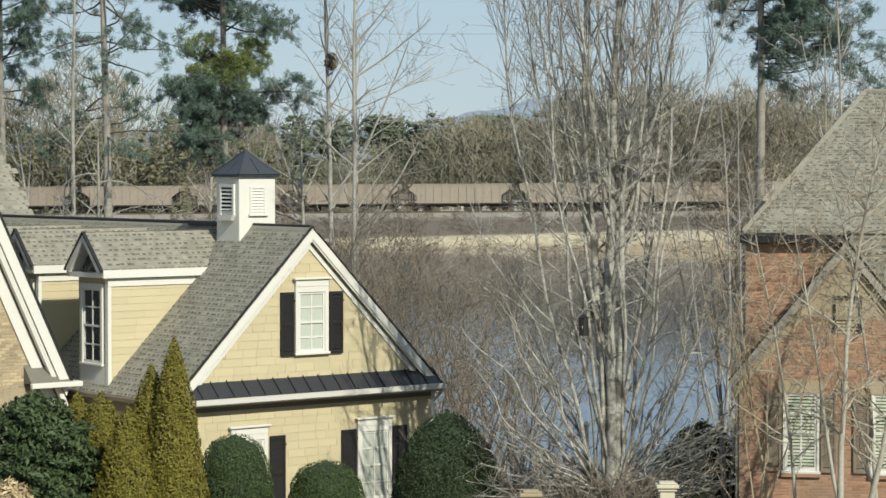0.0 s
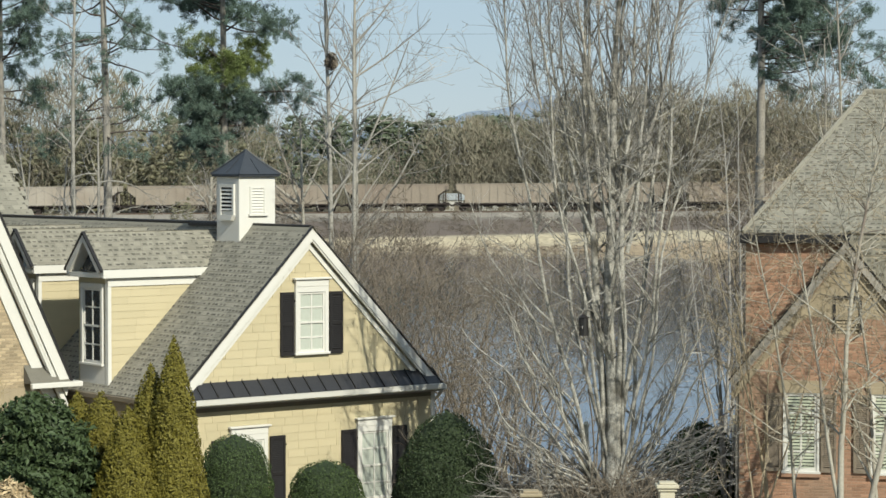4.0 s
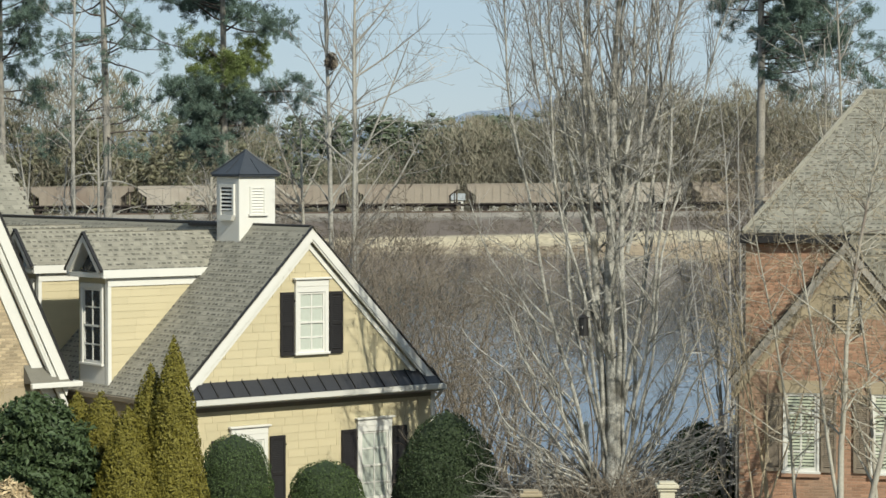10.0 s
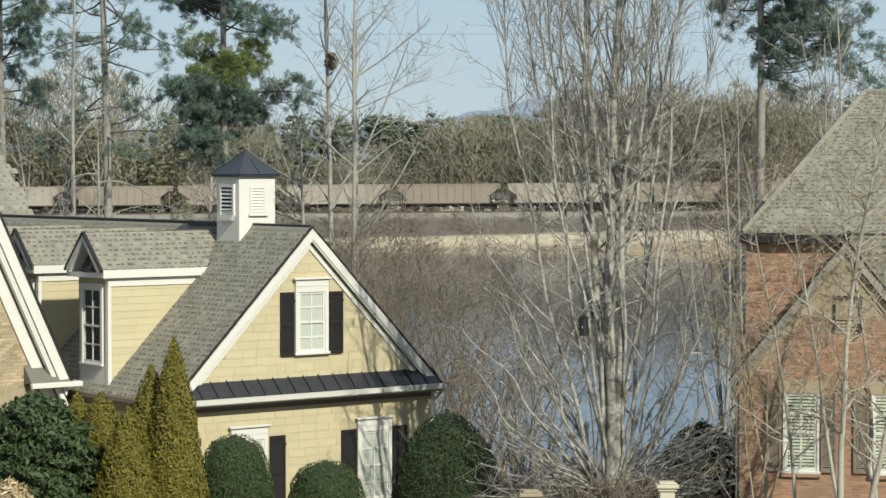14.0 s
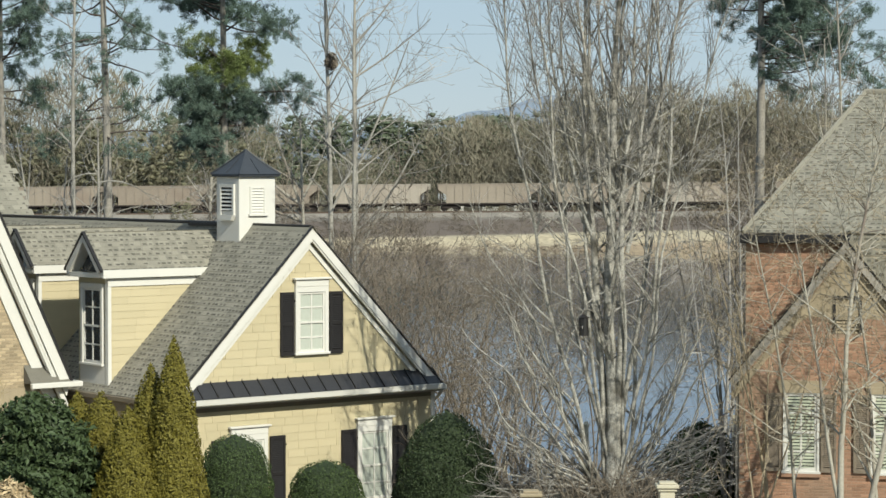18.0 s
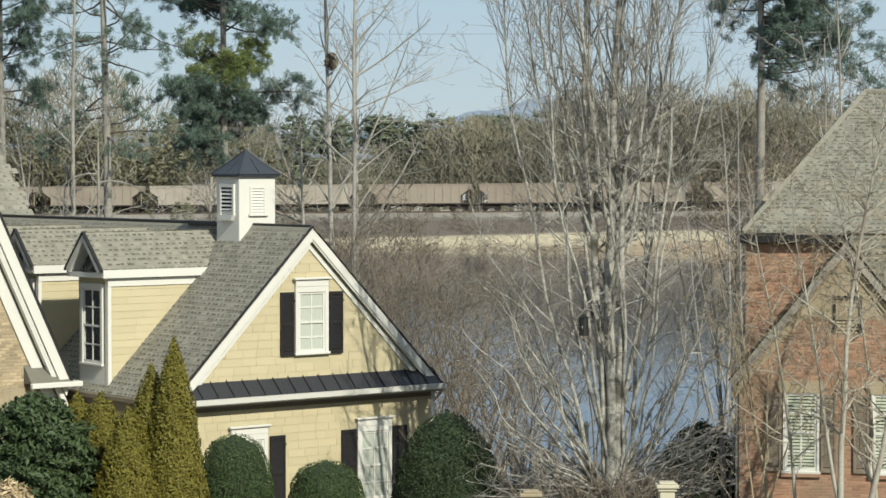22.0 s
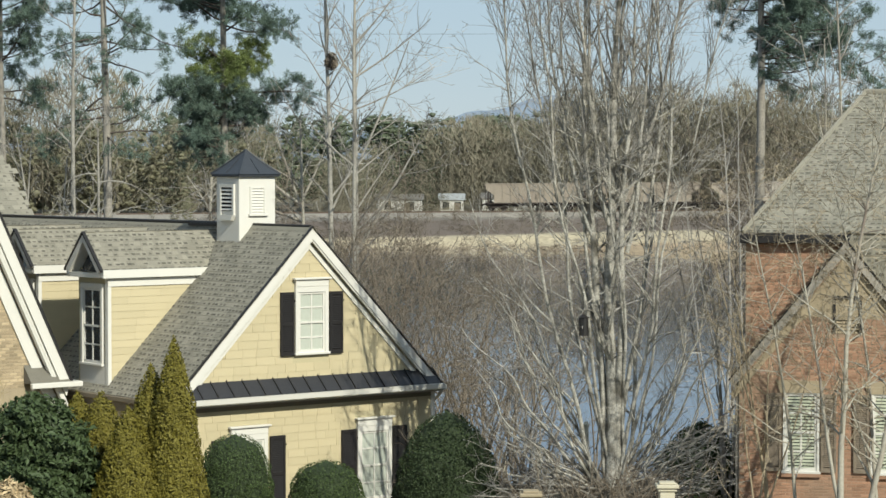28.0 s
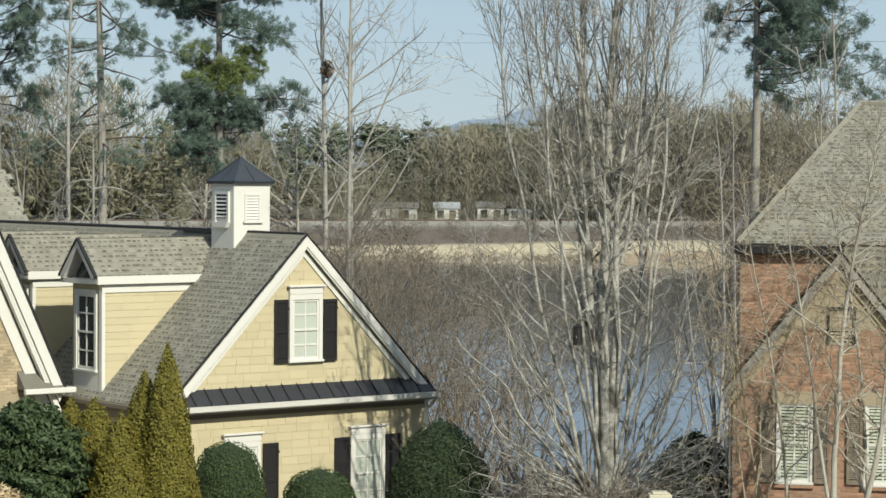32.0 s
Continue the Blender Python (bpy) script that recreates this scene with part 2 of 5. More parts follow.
# ---- mesh helpers ----
class Shape:
    """Collects vertices and faces of one mesh."""

    def __init__(self):
        self.v, self.f = [], []

    def add(self, verts, faces):
        k = len(self.v)
        self.v.extend([tuple(p) for p in verts])
        self.f.extend([tuple(i + k for i in f) for f in faces])
        return self

    def box(self, x0, x1, y0, y1, z0, z1, bev=0.0):
        if bev:
            return self.bevelled(x0, x1, y0, y1, z0, z1, bev)
        return self.add([(x0, y0, z0), (x1, y0, z0), (x1, y1, z0), (x0, y1, z0), (x0, y0, z1), (x1, y0, z1), (x1, y1, z1), (x0, y1, z1)],
                        [(0, 3, 2, 1), (4, 5, 6, 7), (0, 1, 5, 4), (1, 2, 6, 5), (2, 3, 7, 6), (3, 0, 4, 7)])

    def bevelled(self, x0, x1, y0, y1, z0, z1, e):
        bm = bmesh.new()
        bmesh.ops.create_cube(bm, size=1)
        for p in bm.verts:
            p.co = Vector(((x0 + x1) / 2 + p.co.x * (x1 - x0), (y0 + y1) / 2 + p.co.y * (y1 - y0), (z0 + z1) / 2 + p.co.z * (z1 - z0)))
        bmesh.ops.bevel(bm, geom=bm.edges[:], offset=e, segments=1, affect="EDGES")
        bm.verts.index_update()
        self.add([p.co[:] for p in bm.verts], [[q.index for q in f.verts] for f in bm.faces])
        bm.free()
        return self

    def prism(self, poly, axis, a, b):
        """A polygon in two coordinates, drawn out along axis ('x', 'y' or 'z') from a to b."""
        def at(p, q):
            return {"x": (q, p[0], p[1]), "y": (p[0], q, p[1]), "z": (p[0], p[1], q)}[axis]
        n = len(poly)
        return self.add([at(p, a) for p in poly] + [at(p, b) for p in poly],
                        [tuple(range(n))[::-1], tuple(range(n, 2 * n))] + [(i, (i + 1) % n, n + (i + 1) % n, n + i) for i in range(n)])

    def slab(self, a, b, c, d, t):
        """A plate on the quad a b c d, of thickness t below it."""
        a, b, c, d = map(Vector, (a, b, c, d))
        nrm = (b - a).cross(d - a).normalized() * t
        if nrm.z < 0:
            b, d, nrm = d, b, -nrm
        return self.add([a, b, c, d, a - nrm, b - nrm, c - nrm, d - nrm],
                        [(0, 1, 2, 3), (7, 6, 5, 4), (0, 4, 5, 1), (1, 5, 6, 2), (2, 6, 7, 3), (3, 7, 4, 0)])

    def tube(self, pts, radii, sides=5, cap=False):
        k = len(self.v)
        n = len(pts)
        for i in range(n):
            d = (pts[min(i + 1, n - 1)] - pts[max(i - 1, 0)])
            d = d.normalized() if d.length > 1e-9 else Vector((0, 0, 1))
            s = d.cross(Vector((0.31, 0.95, 0.05)) if abs(d.y) < 0.9 else Vector((1, 0, 0))).normalized()
            t = d.cross(s)
            for j in range(sides):
                w = 2 * math.pi * j / sides
                self.v.append((pts[i] + (s * math.cos(w) + t * math.sin(w)) * radii[i])[:])
        for i in range(n - 1):
            for j in range(sides):
                a, b = k + i * sides + j, k + i * sides + (j + 1) % sides
                self.f.append((a, b, b + sides, a + sides))
        if cap:
            self.f.append(tuple(range(k + sides - 1, k - 1, -1)))
            self.f.append(tuple(range(k + (n - 1) * sides, k + n * sides)))
        return self

    def mesh(self, name, material):
        me = bpy.data.meshes.new(name)
        me.from_pydata(self.v, [], self.f)
        me.materials.append(material)
        return me


def part(name, shape, material, parent, label=""):
    me = shape if isinstance(shape, bpy.types.Mesh) else shape.mesh(name, material)
    ob = new(name, me)
    ob.parent = parent
    if label:
        ob["label"] = label
    return ob


def thing(name, m, label, category, group="", kind=""):
    ob = new(name)
    ob.empty_display_size = 0.3
    ob.matrix_world = m
    return tagged(ob, label, category, group, kind)


def smooth(ob):
    for p in ob.data.polygons:
        p.use_smooth = True
    return ob


def structure(name, shape, material, label, category):
    ob = new(name, shape.mesh(name, material))
    return tagged(ob, label, category, "", "structure")


# ---- terrain, lake, track, hills ----
LAKE_Z, RAIL_Z, TRACK_Y = -1.3, 1.88, 357.0
ALONG = Vector((0.9941, -0.1084, 0.0080))


def rise(x, y):
    """Height of the ground."""
    bank = 0.2 + 0.5 * math.tanh((x - 10) / 16)
    ty = TRACK_Y - 0.1090 * x
    tz = RAIL_Z + 0.00805 * max(-520, min(520, x))
    near = 17.0 * (1 + math.tanh((x - 19) / 5.0))
    prof = [(-400, 1.0), (30, 0.4), (64, 0.0), (74, -0.9), (80, -1.7), (95, -3.2), (275 - near, -3.2), (291 - near, -1.6), (294 - near, -1.15), (297 - near * 0.3, -0.75), (299, bank - 0.15), (303, bank),
            (ty - 9, tz - 1.1), (ty - 4.5, tz - 0.85), (ty + 4.5, tz - 0.85), (ty + 12, tz - 1.6), (520, 2.5), (1200, 6), (5200, 20)]
    if y <= prof[0][0]:
        return prof[0][1]
    for (a, za), (b, zb) in zip(prof, prof[1:]):
        if y <= b:
            k = (y - a) / (b - a)
            return za + (zb - za) * k + (0.06 * noise.noise((x * 0.3, y * 0.3, 0)) if 0 < y < 500 else 0)
    return prof[-1][1]


def terrain():
    ys = sorted({-400, -100, 0, 30, 45, 56, 64, 68, 71, 74, 77, 80, 84, 90, 95, 150, 220, *range(238, 290, 3),  *np.arange(290, 306, 0.75).tolist(), *range(308, 386, 2), 400, 430, 470, 520, 800, 1200, 2500, 5000})
    xs = sorted({*[-4500, -2000, -900, 900, 2000, 4500], *range(-550, 551, 25), *range(-100, 104, 3)})
    s = Shape()
    s.v = [(x, y, rise(x, y)) for y in ys for x in xs]
    w = len(xs)
    s.f = [(j * w + i, j * w + i + 1, (j + 1) * w + i + 1, (j + 1) * w + i) for j in range(len(ys) - 1) for i in range(w - 1)]
    ob = structure("ground", s, ground_mat(), "winter lawn, tan lake bank and brown brushy embankment", "ground")
    smooth(ob)
    s = Shape()
    s.add([(-400, 76, LAKE_Z), (400, 76, LAKE_Z), (400, 297, LAKE_Z), (-400, 297, LAKE_Z)], [(0, 1, 2, 3)])
    structure("water", s, water_mat(), "calm rippled lake reflecting blue sky and woods", "lake")
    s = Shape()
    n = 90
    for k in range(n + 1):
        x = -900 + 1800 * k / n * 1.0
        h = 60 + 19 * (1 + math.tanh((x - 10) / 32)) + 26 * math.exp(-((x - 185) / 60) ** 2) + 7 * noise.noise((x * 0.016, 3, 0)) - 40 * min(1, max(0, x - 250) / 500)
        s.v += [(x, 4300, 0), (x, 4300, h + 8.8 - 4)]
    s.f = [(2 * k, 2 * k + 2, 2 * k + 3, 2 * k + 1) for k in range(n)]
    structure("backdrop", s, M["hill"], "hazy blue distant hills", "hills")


def on_track(s, side=0.0, up=0.0):
    p = Vector((0, TRACK_Y, RAIL_Z)) + ALONG * s
    q = Vector((0.1084, 0.9941, 0)) * side
    return p + q + Vector((0, 0, up))


def railway():
    t = tagged(new("railway_track"), "steel rails on sleepers and grey ballast", "railway track", "", "structure")
    s = Shape()
    a, b = -500, 500
    prof = [(-2.6, -0.85), (-1.6, -0.22), (1.6, -0.22), (2.6, -0.85)]
    s.add([on_track(a, p, z) for p, z in prof] + [on_track(b, p, z) for p, z in prof], [(i, i + 1, i + 5, i + 4)[::-1] for i in range(3)])
    part("ballast_bed", s, M["ballast"], t)
    for side in (-0.72, 0.72):
        s = Shape()
        pr = [(-0.07, -0.18), (-0.02, -0.15), (-0.035, 0), (0.035, 0), (0.02, -0.15), (0.07, -0.18)]
        s.add([on_track(a, side + p, z) for p, z in pr] + [on_track(b, side + p, z) for p, z in pr], [(i, (i + 1) % 6, 6 + (i + 1) % 6, 6 + i) for i in range(6)])
        part("rail", s, M["rail"], t)
    s = Shape()
    for i in range(560):
        c = -168 + 0.6 * i
        p = [on_track(c + dx, dy, dz) for dz in (-0.26, -0.17) for dx, dy in ((-0.11, -1.3), (0.11, -1.3), (0.11, 1.3), (-0.11, 1.3))]
        s.add(p, [(4, 5, 6, 7), (0, 1, 5, 4), (1, 2, 6, 5), (2, 3, 7, 6), (3, 0, 4, 7)])
    tagged(part("sleepers", s, M["wood"], t), kind="stuff")


terrain()
railway()


# ---- building helpers ----
def split_columns(x0, x1, top, holes):
    cuts = sorted({x0, x1, *[h[0] for h in holes], *[h[1] for h in holes], *[p for p in top[1] if x0 < p < x1]})
    return list(zip(cuts, cuts[1:]))


def pierced_wall(x0, x1, z0, top, holes, y0, y1):
    """A wall slab between y0 and y1 with its openings cut through. top: (height function, break points); holes: (x0, x1, z0, z1)."""
    s = Shape()
    for a, b in split_columns(x0, x1, top, holes):
        mid = (a + b) / 2
        inside = sorted([h for h in holes if h[0] < mid < h[1]], key=lambda h: h[2])
        low = z0
        for h in inside:
            s.box(a, b, y0, y1, low, h[2])
            low = h[3]
        s.prism([(a, low), (b, low), (b, max(low, top[0](b))), (a, max(low, top[0](a)))], "y", y0, y1)
    spot, idx = {}, []
    for p in s.v:
        idx.append(spot.setdefault(tuple(round(c, 4) for c in p), len(spot)))
    s.v = list(spot)
    s.f = [tuple(idx[i] for i in f) for f in s.f]
    return s


def siding(parent, x0, x1, z0, z1, top, holes, y, rng, course=0.203, material=None):
    """Shingle siding: each course is made of single boards that overlap the one below."""
    z = z0
    while z < z1 - 0.02:
        zt = min(z + course, z1)
        xs = np.linspace(x0, x1, 400)
        ok = [all(not (h[0] - 0.01 < x < h[1] + 0.01 and h[2] - 0.05 < (z + zt) / 2 < h[3] + 0.03) for h in holes) and top(x) > z + 0.05 for x in xs]
        i = 0
        while i < len(xs):
            if not ok[i]:
                i += 1
                continue
            j = i
            while j + 1 < len(xs) and ok[j + 1]:
                j += 1
            a, end = xs[i], xs[j]
            while a < end - 0.04:
                b = a + rng.uniform(0.3, 0.62)
                if b > end - 0.2:
                    b = end
                za, zb = min(zt, top(a)), min(zt, top(b))
                za, zb = max(za, z + 0.01), max(zb, z + 0.01)
                w = 0.003
                sh = Shape().add([(a + w, y - 0.014, z), (b - w, y - 0.014, z), (b - w, y - 0.004, zb), (a + w, y - 0.004, za),
                                  (a + w, y, z), (b - w, y, z), (b - w, y, zb), (a + w, y, za)],
                                 [(0, 1, 2, 3), (1, 0, 4, 5), (0, 3, 7, 4), (2, 1, 5, 6), (3, 2, 6, 7)])
                part("siding_board", sh, material or M["yellow"], parent)
                a = b
            i = j + 1
        z = zt


def sash_window(parent, m, w, h, cols, rows, casing=0.11, cap=True, glass=None, mid=True):
    """A sash window in the plane y = 0 facing -y, x across, z up from its sill; m places it in the parent."""
    win = new("window")
    win.parent = parent
    win.matrix_local = m
    s = Shape()
    c = casing
    s.box(-w / 2 - c, -w / 2, -0.06, 0.04, 0, h, 0.006).box(w / 2, w / 2 + c, -0.06, 0.04, 0, h, 0.006).box(-w / 2 - c, w / 2 + c, -0.06, 0.04, h, h + c * 1.3, 0.006)
    part("window_frame", s, M["white"], win)
    part("window_sill", Shape().box(-w / 2 - c - 0.03, w / 2 + c + 0.03, -0.1, 0.04, -0.06, 0, 0.008), M["white"], win)
    if cap:
        part("head_casing", Shape().box(-w / 2 - c, w / 2 + c, -0.07, 0.02, h + c * 1.3, h + c * 1.3 + 0.17, 0.006).box(-w / 2 - c - 0.06, w / 2 + c + 0.06, -0.13, 0.02, h + c * 1.3 + 0.17, h + c * 1.3 + 0.22, 0.01), M["white"], win)
    st = Shape()
    b = 0.05
    st.box(-w / 2, -w / 2 + b, -0.03, 0.02, 0, h).box(w / 2 - b, w / 2, -0.03, 0.02, 0, h).box(-w / 2 + b, w / 2 - b, -0.03, 0.02, 0, b * 1.4).box(-w / 2 + b, w / 2 - b, -0.03, 0.02, h - b, h)
    if mid:
        st.box(-w / 2 + b, w / 2 - b, -0.04, 0.02, h / 2 - 0.025, h / 2 + 0.025)
    part("sash", st, M["white"], win)
    for i in range(1, cols):
        x = -w / 2 + w * i / cols
        part("glazing_bar", Shape().box(x - 0.019, x + 0.019, -0.022, 0.01, b * 1.4, h - b), M["white"], win)
    for j in range(1, rows):
        z = h * j / rows
        if not (mid and abs(z - h / 2) < 0.01):
            part("glazing_bar", Shape().box(-w / 2 + b, w / 2 - b, -0.0215, 0.0095, z - 0.019, z + 0.019), M["white"], win)
    for i in range(cols):
        for j in range(rows):
            part("pane", Shape().box(-w / 2 + w * i / cols + 0.004, -w / 2 + w * (i + 1) / cols - 0.004, -0.004, 0.006, h * j / rows + 0.004, h * (j + 1) / rows - 0.004), glass or M["pane"], win)
    return win


def shutter(parent, x0, x1, y, z0, z1, material=None):
    """A panelled shutter with a louvred field."""
    sh = part("shutter", Shape().box(x0, x0 + 0.06, y - 0.05, y, z0, z1, 0.005).box(x1 - 0.06, x1, y - 0.05, y, z0, z1, 0.005).box(x0 + 0.06, x1 - 0.06, y - 0.05, y, z0, z0 + 0.1)
              .box(x0 + 0.06, x1 - 0.06, y - 0.05, y, z1 - 0.08, z1).box(x0 + 0.06, x1 - 0.06, y - 0.05, y, (z0 + z1) / 2 - 0.04, (z0 + z1) / 2 + 0.04)
              .box(x0 + 0.06, x1 - 0.06, y - 0.016, y, z0 + 0.1, z1 - 0.08), material or M["black"], parent)
    sl = Shape()
    z = z0 + 0.13
    while z < z1 - 0.12:
        sl.add([(x0 + 0.06, y - 0.045, z), (x1 - 0.06, y - 0.045, z), (x1 - 0.06, y - 0.017, z + 0.035), (x0 + 0.06, y - 0.017, z + 0.035)], [(0, 1, 2, 3)])
        z += 0.045
    part("louvres", sl, material or M["black"], sh)
    part("hinge", Shape().box(x1 - 0.01, x1 + 0.02, y - 0.06, y - 0.045, z1 - 0.25, z1 - 0.2), material or M["black"], sh)
    return sh


def shingles(parent, origin, along, down, length, run, rng, near=None, limit=0, keep=None, wide=0.17, course=0.16):
    """Laminated roof shingles on a slope. The tabs whose place along the slope lies in the stretch near are single pieces."""
    along, down = Vector(along).normalized(), Vector(down).normalized()
    nrm = along.cross(down).normalized()
    if nrm.z < 0:
        nrm = -nrm
    rot = Matrix((along, -down, nrm)).transposed()
    if rot.determinant() < 0:
        rot = Matrix((-along, -down, nrm)).transposed()
    sizes = (wide * 0.8, wide, wide * 1.2)
    pool = []
    for w in sizes:
        s = Shape().add([(-w / 2, -course, 0.009), (w / 2, -course, 0.009), (w / 2, 0.03, 0.004), (-w / 2, 0.03, 0.004), (-w / 2, -course, 0), (w / 2, -course, 0)],
                        [(0, 1, 2, 3), (4, 5, 1, 0), (0, 3, 4), (1, 5, 2)])
        pool.append(s)
    meshes = [p.mesh("shingle", M["shingle_p"]) for p in pool]
    rest, cuts = Shape(), Shape()
    made = 0
    r = 0.0
    origin = Vector(origin)
    while r < run - 0.02:
        a = -rng.uniform(0, wide)
        while a < length:
            k = rng.randrange(3)
            w = sizes[k]
            mid = a + w / 2
            if 0 <= mid <= length and (keep is None or keep(mid, r)):
                p = origin + along * mid + down * r + nrm * (rng.choice((0.0, 0.0, 0.001, 0.003)))
                if near and made < limit and near[0] < mid < near[1]:
                    ob = part("shingle", meshes[k], None, parent)
                    ob.matrix_local = Matrix.Translation(p) @ rot.to_4x4()
                    made += 1
                else:
                    rest.add([p + rot @ Vector(q) for q in pool[k].v], pool[k].f)
                # a dark quad on the tab stands in for the shade beside it
                if rng.random() < 0.85:
                    c0 = p + nrm * 0.014 + down * (course * rng.uniform(0.6, 0.68)) + along * rng.uniform(-0.03, 0.03)
                    e, g = along * rng.uniform(0.034, 0.062), down * rng.uniform(0.022, 0.034)
                    cuts.add([c0 - e - g, c0 + e - g, c0 + e + g, c0 - e + g], [(0, 1, 2, 3)])
            a += w + 0.003
        r += course
    tagged(part("shingle_field", rest, M["shingle"], parent), kind="stuff")
    if cuts.v:
        tagged(part("shingle_cutout", cuts, M["shingle_dark"], parent), kind="stuff")


# ---- the yellow house ----
def yellow_house():
    rng = random.Random(3)
    H = thing("yellow_house", pose(-3.317, 60.233, 0, 0, 0, 39), "yellow shingle-sided house with grey roof, dormers and white cupola", "house")
    APEX, EAVE, HALF = 7.22, 3.18, 4.05
    k = (APEX - EAVE) / HALF

    def top(x):
        return APEX - 0.16 - abs(x) * k

    gab_hole = (-0.36, 0.50, 4.14, 5.68)
    lowers = [(-2.28, -1.33, 0.32, 2.14), (1.55, 2.47, 0.32, 2.12)]
    wall = part("gable_wall", pierced_wall(-3.85, 3.9, 3.0, (lambda x: max(3.05, top(x)), [0]), [gab_hole], 0.0, 0.2), M["yellow_wall"], H)
    siding(wall, -3.8, 3.85, 3.5, 7.0, top, [(gab_hole[0] - 0.1, gab_hole[1] + 0.1, 4.05, 6.0)], 0.0, rng)
    low = part("front_wall", pierced_wall(-3.85, 3.95, -0.3, (lambda x: 2.999, []), lowers, 0.0, 0.2), M["yellow_wall"], H)
    siding(low, -3.8, 3.84, 0.0, 3.0, lambda x: 9, [(h[0] - 0.1, h[1] + 0.1, 0.28, 2.5) for h in lowers], 0.0, rng, 0.2)
    part("corner_board", Shape().box(3.85, 3.98, -0.03, 0.18, -0.3, 3.0, 0.006), M["white"], H)
    part("corner_board", Shape().box(-3.98, -3.85, -0.03, 0.18, -0.3, 3.0, 0.006), M["white"], H)
    part("side_wall", Shape().box(3.78, 3.95, 0.2, 20, -0.3, 3.0), M["yellow_wall"], H)
    part("side_wall", Shape().box(-3.95, -3.78, 0.2, 20, -0.3, 3.0), M["yellow_wall"], H)
    part("back_wall", pierced_wall(-3.78, 3.78, -0.3, (lambda x: max(3.0, top(x) - 0.1), [0]), [], 19.8, 20), M["yellow_wall"], H)
    # roof
    for sg in (-1, 1):
        s = Shape()
        a, b, c, d = (0, -0.15, APEX), (0, 20.3, APEX), (sg * HALF, 20.3, EAVE), (sg * HALF, -0.15, EAVE)
        s.slab(*((a, d, c, b) if sg < 0 else (a, b, c, d)), 0.12)
        roof = part("roof_slope", s, M["deck"], H)
        L = math.hypot(HALF, APEX - EAVE)
        shingles(roof, (0, -0.17, APEX + 0.004), (0, 1, 0), (sg * HALF, 0, EAVE - APEX), 20.6 if sg < 0 else 3.0, L + 0.04, rng,
                 near=(0, 4.0) if sg < 0 else None, limit=300 if sg < 0 else 0)
        # rake boards on the gable, with a shadow board behind and the drip edge
        for (off, wd, y0, y1, name, mt) in ((0.0, 0.18, -0.2, -0.15, "rake_board", "white"), (0.18, 0.04, -0.17, -0.13, "rake_moulding", "white"), (0.235, 0.12, -0.05, -0.004, "frieze_board", "white")):
            n = Vector((sg * (APEX - EAVE), 0, HALF)).normalized()
            dn = Vector((sg * HALF, 0, EAVE - APEX)).normalized()
            p0 = Vector((0, 0, APEX - 0.015)) - Vector((0, 0, off / n.z))
            p1 = Vector((0, 0, APEX - 0.015)) - Vector((0, 0, (off + wd) / n.z))
            end = HALF / abs(dn.x) - (0.05 if name == "rake_board" else 0.75 if name == "frieze_board" else 0.35)
            q0, q1 = p0 + dn * end, p1 + dn * (end - 0.25)
            part(name, Shape().prism([(p0.x, p0.z), (p1.x, p1.z), (q1.x, q1.z), (q0.x, q0.z)], "y", y0, y1), M[mt], H)
        n = Vector((sg * (APEX - EAVE), 0, HALF)).normalized()
        dn = Vector((sg * HALF, 0, EAVE - APEX)).normalized()
        e0, e1 = Vector((0, 0, APEX + 0.02)), Vector((0, 0, APEX + 0.02)) + dn * (L + 0.06)
        part("drip_edge", Shape().prism([(e0.x, e0.z), (e0.x, e0.z + 0.03), (e1.x + n.x * 0.03, e1.z + n.z * 0.03), (e1.x, e1.z)], "y", -0.215, -0.13), M["black"], H)
        part("soffit", Shape().slab((0, -0.14, APEX - 0.2), (0, -0.0, APEX - 0.2), (sg * (HALF - 0.1), 0, EAVE - 0.1), (sg * (HALF - 0.1), -0.14, EAVE - 0.1), 0.02), M["white"], H)
    part("ridge_cap", Shape().prism([(-0.1, APEX - 0.075), (0, APEX + 0.045), (0.1, APEX - 0.075), (0, APEX - 0.02)], "y", -0.2, 20.3), M["shingle"], H)
    # eaves gutter along the side
    part("gutter", Shape().box(-4.17, -4.04, 0.1, 9.0, 3.02, 3.15, 0.02), M["frieze"], H, "weathered brown gutter")
    part("fascia", Shape().box(-4.04, -3.95, 0.1, 9.0, 2.78, 3.12), M["frieze"], H)
    part("gutter", Shape().box(4.04, 4.17, -0.3, 9.0, 3.02, 3.15, 0.02), M["white"], H)
    # standing-seam pent roof over the lower storey
    pent = part("pent_roof", Shape().prism([(-0.36, 3.21), (-0.36, 3.15), (0.0, 3.3), (0.0, 3.56)], "x", -3.8, 3.9), M["metal"], H, "dark standing-seam metal pent roof")
    n = 17
    for i in range(n):
        x0, x1 = -3.8 + 7.7 * i / n, -3.8 + 7.7 * (i + 1) / n
        part("metal_panel", Shape().add([(x0 + 0.006, -0.38, 3.215), (x1 - 0.006, -0.38, 3.215), (x1 - 0.006, -0.005, 3.572), (x0 + 0.006, -0.005, 3.572)], [(0, 1, 2, 3)]), M["metal"], pent)
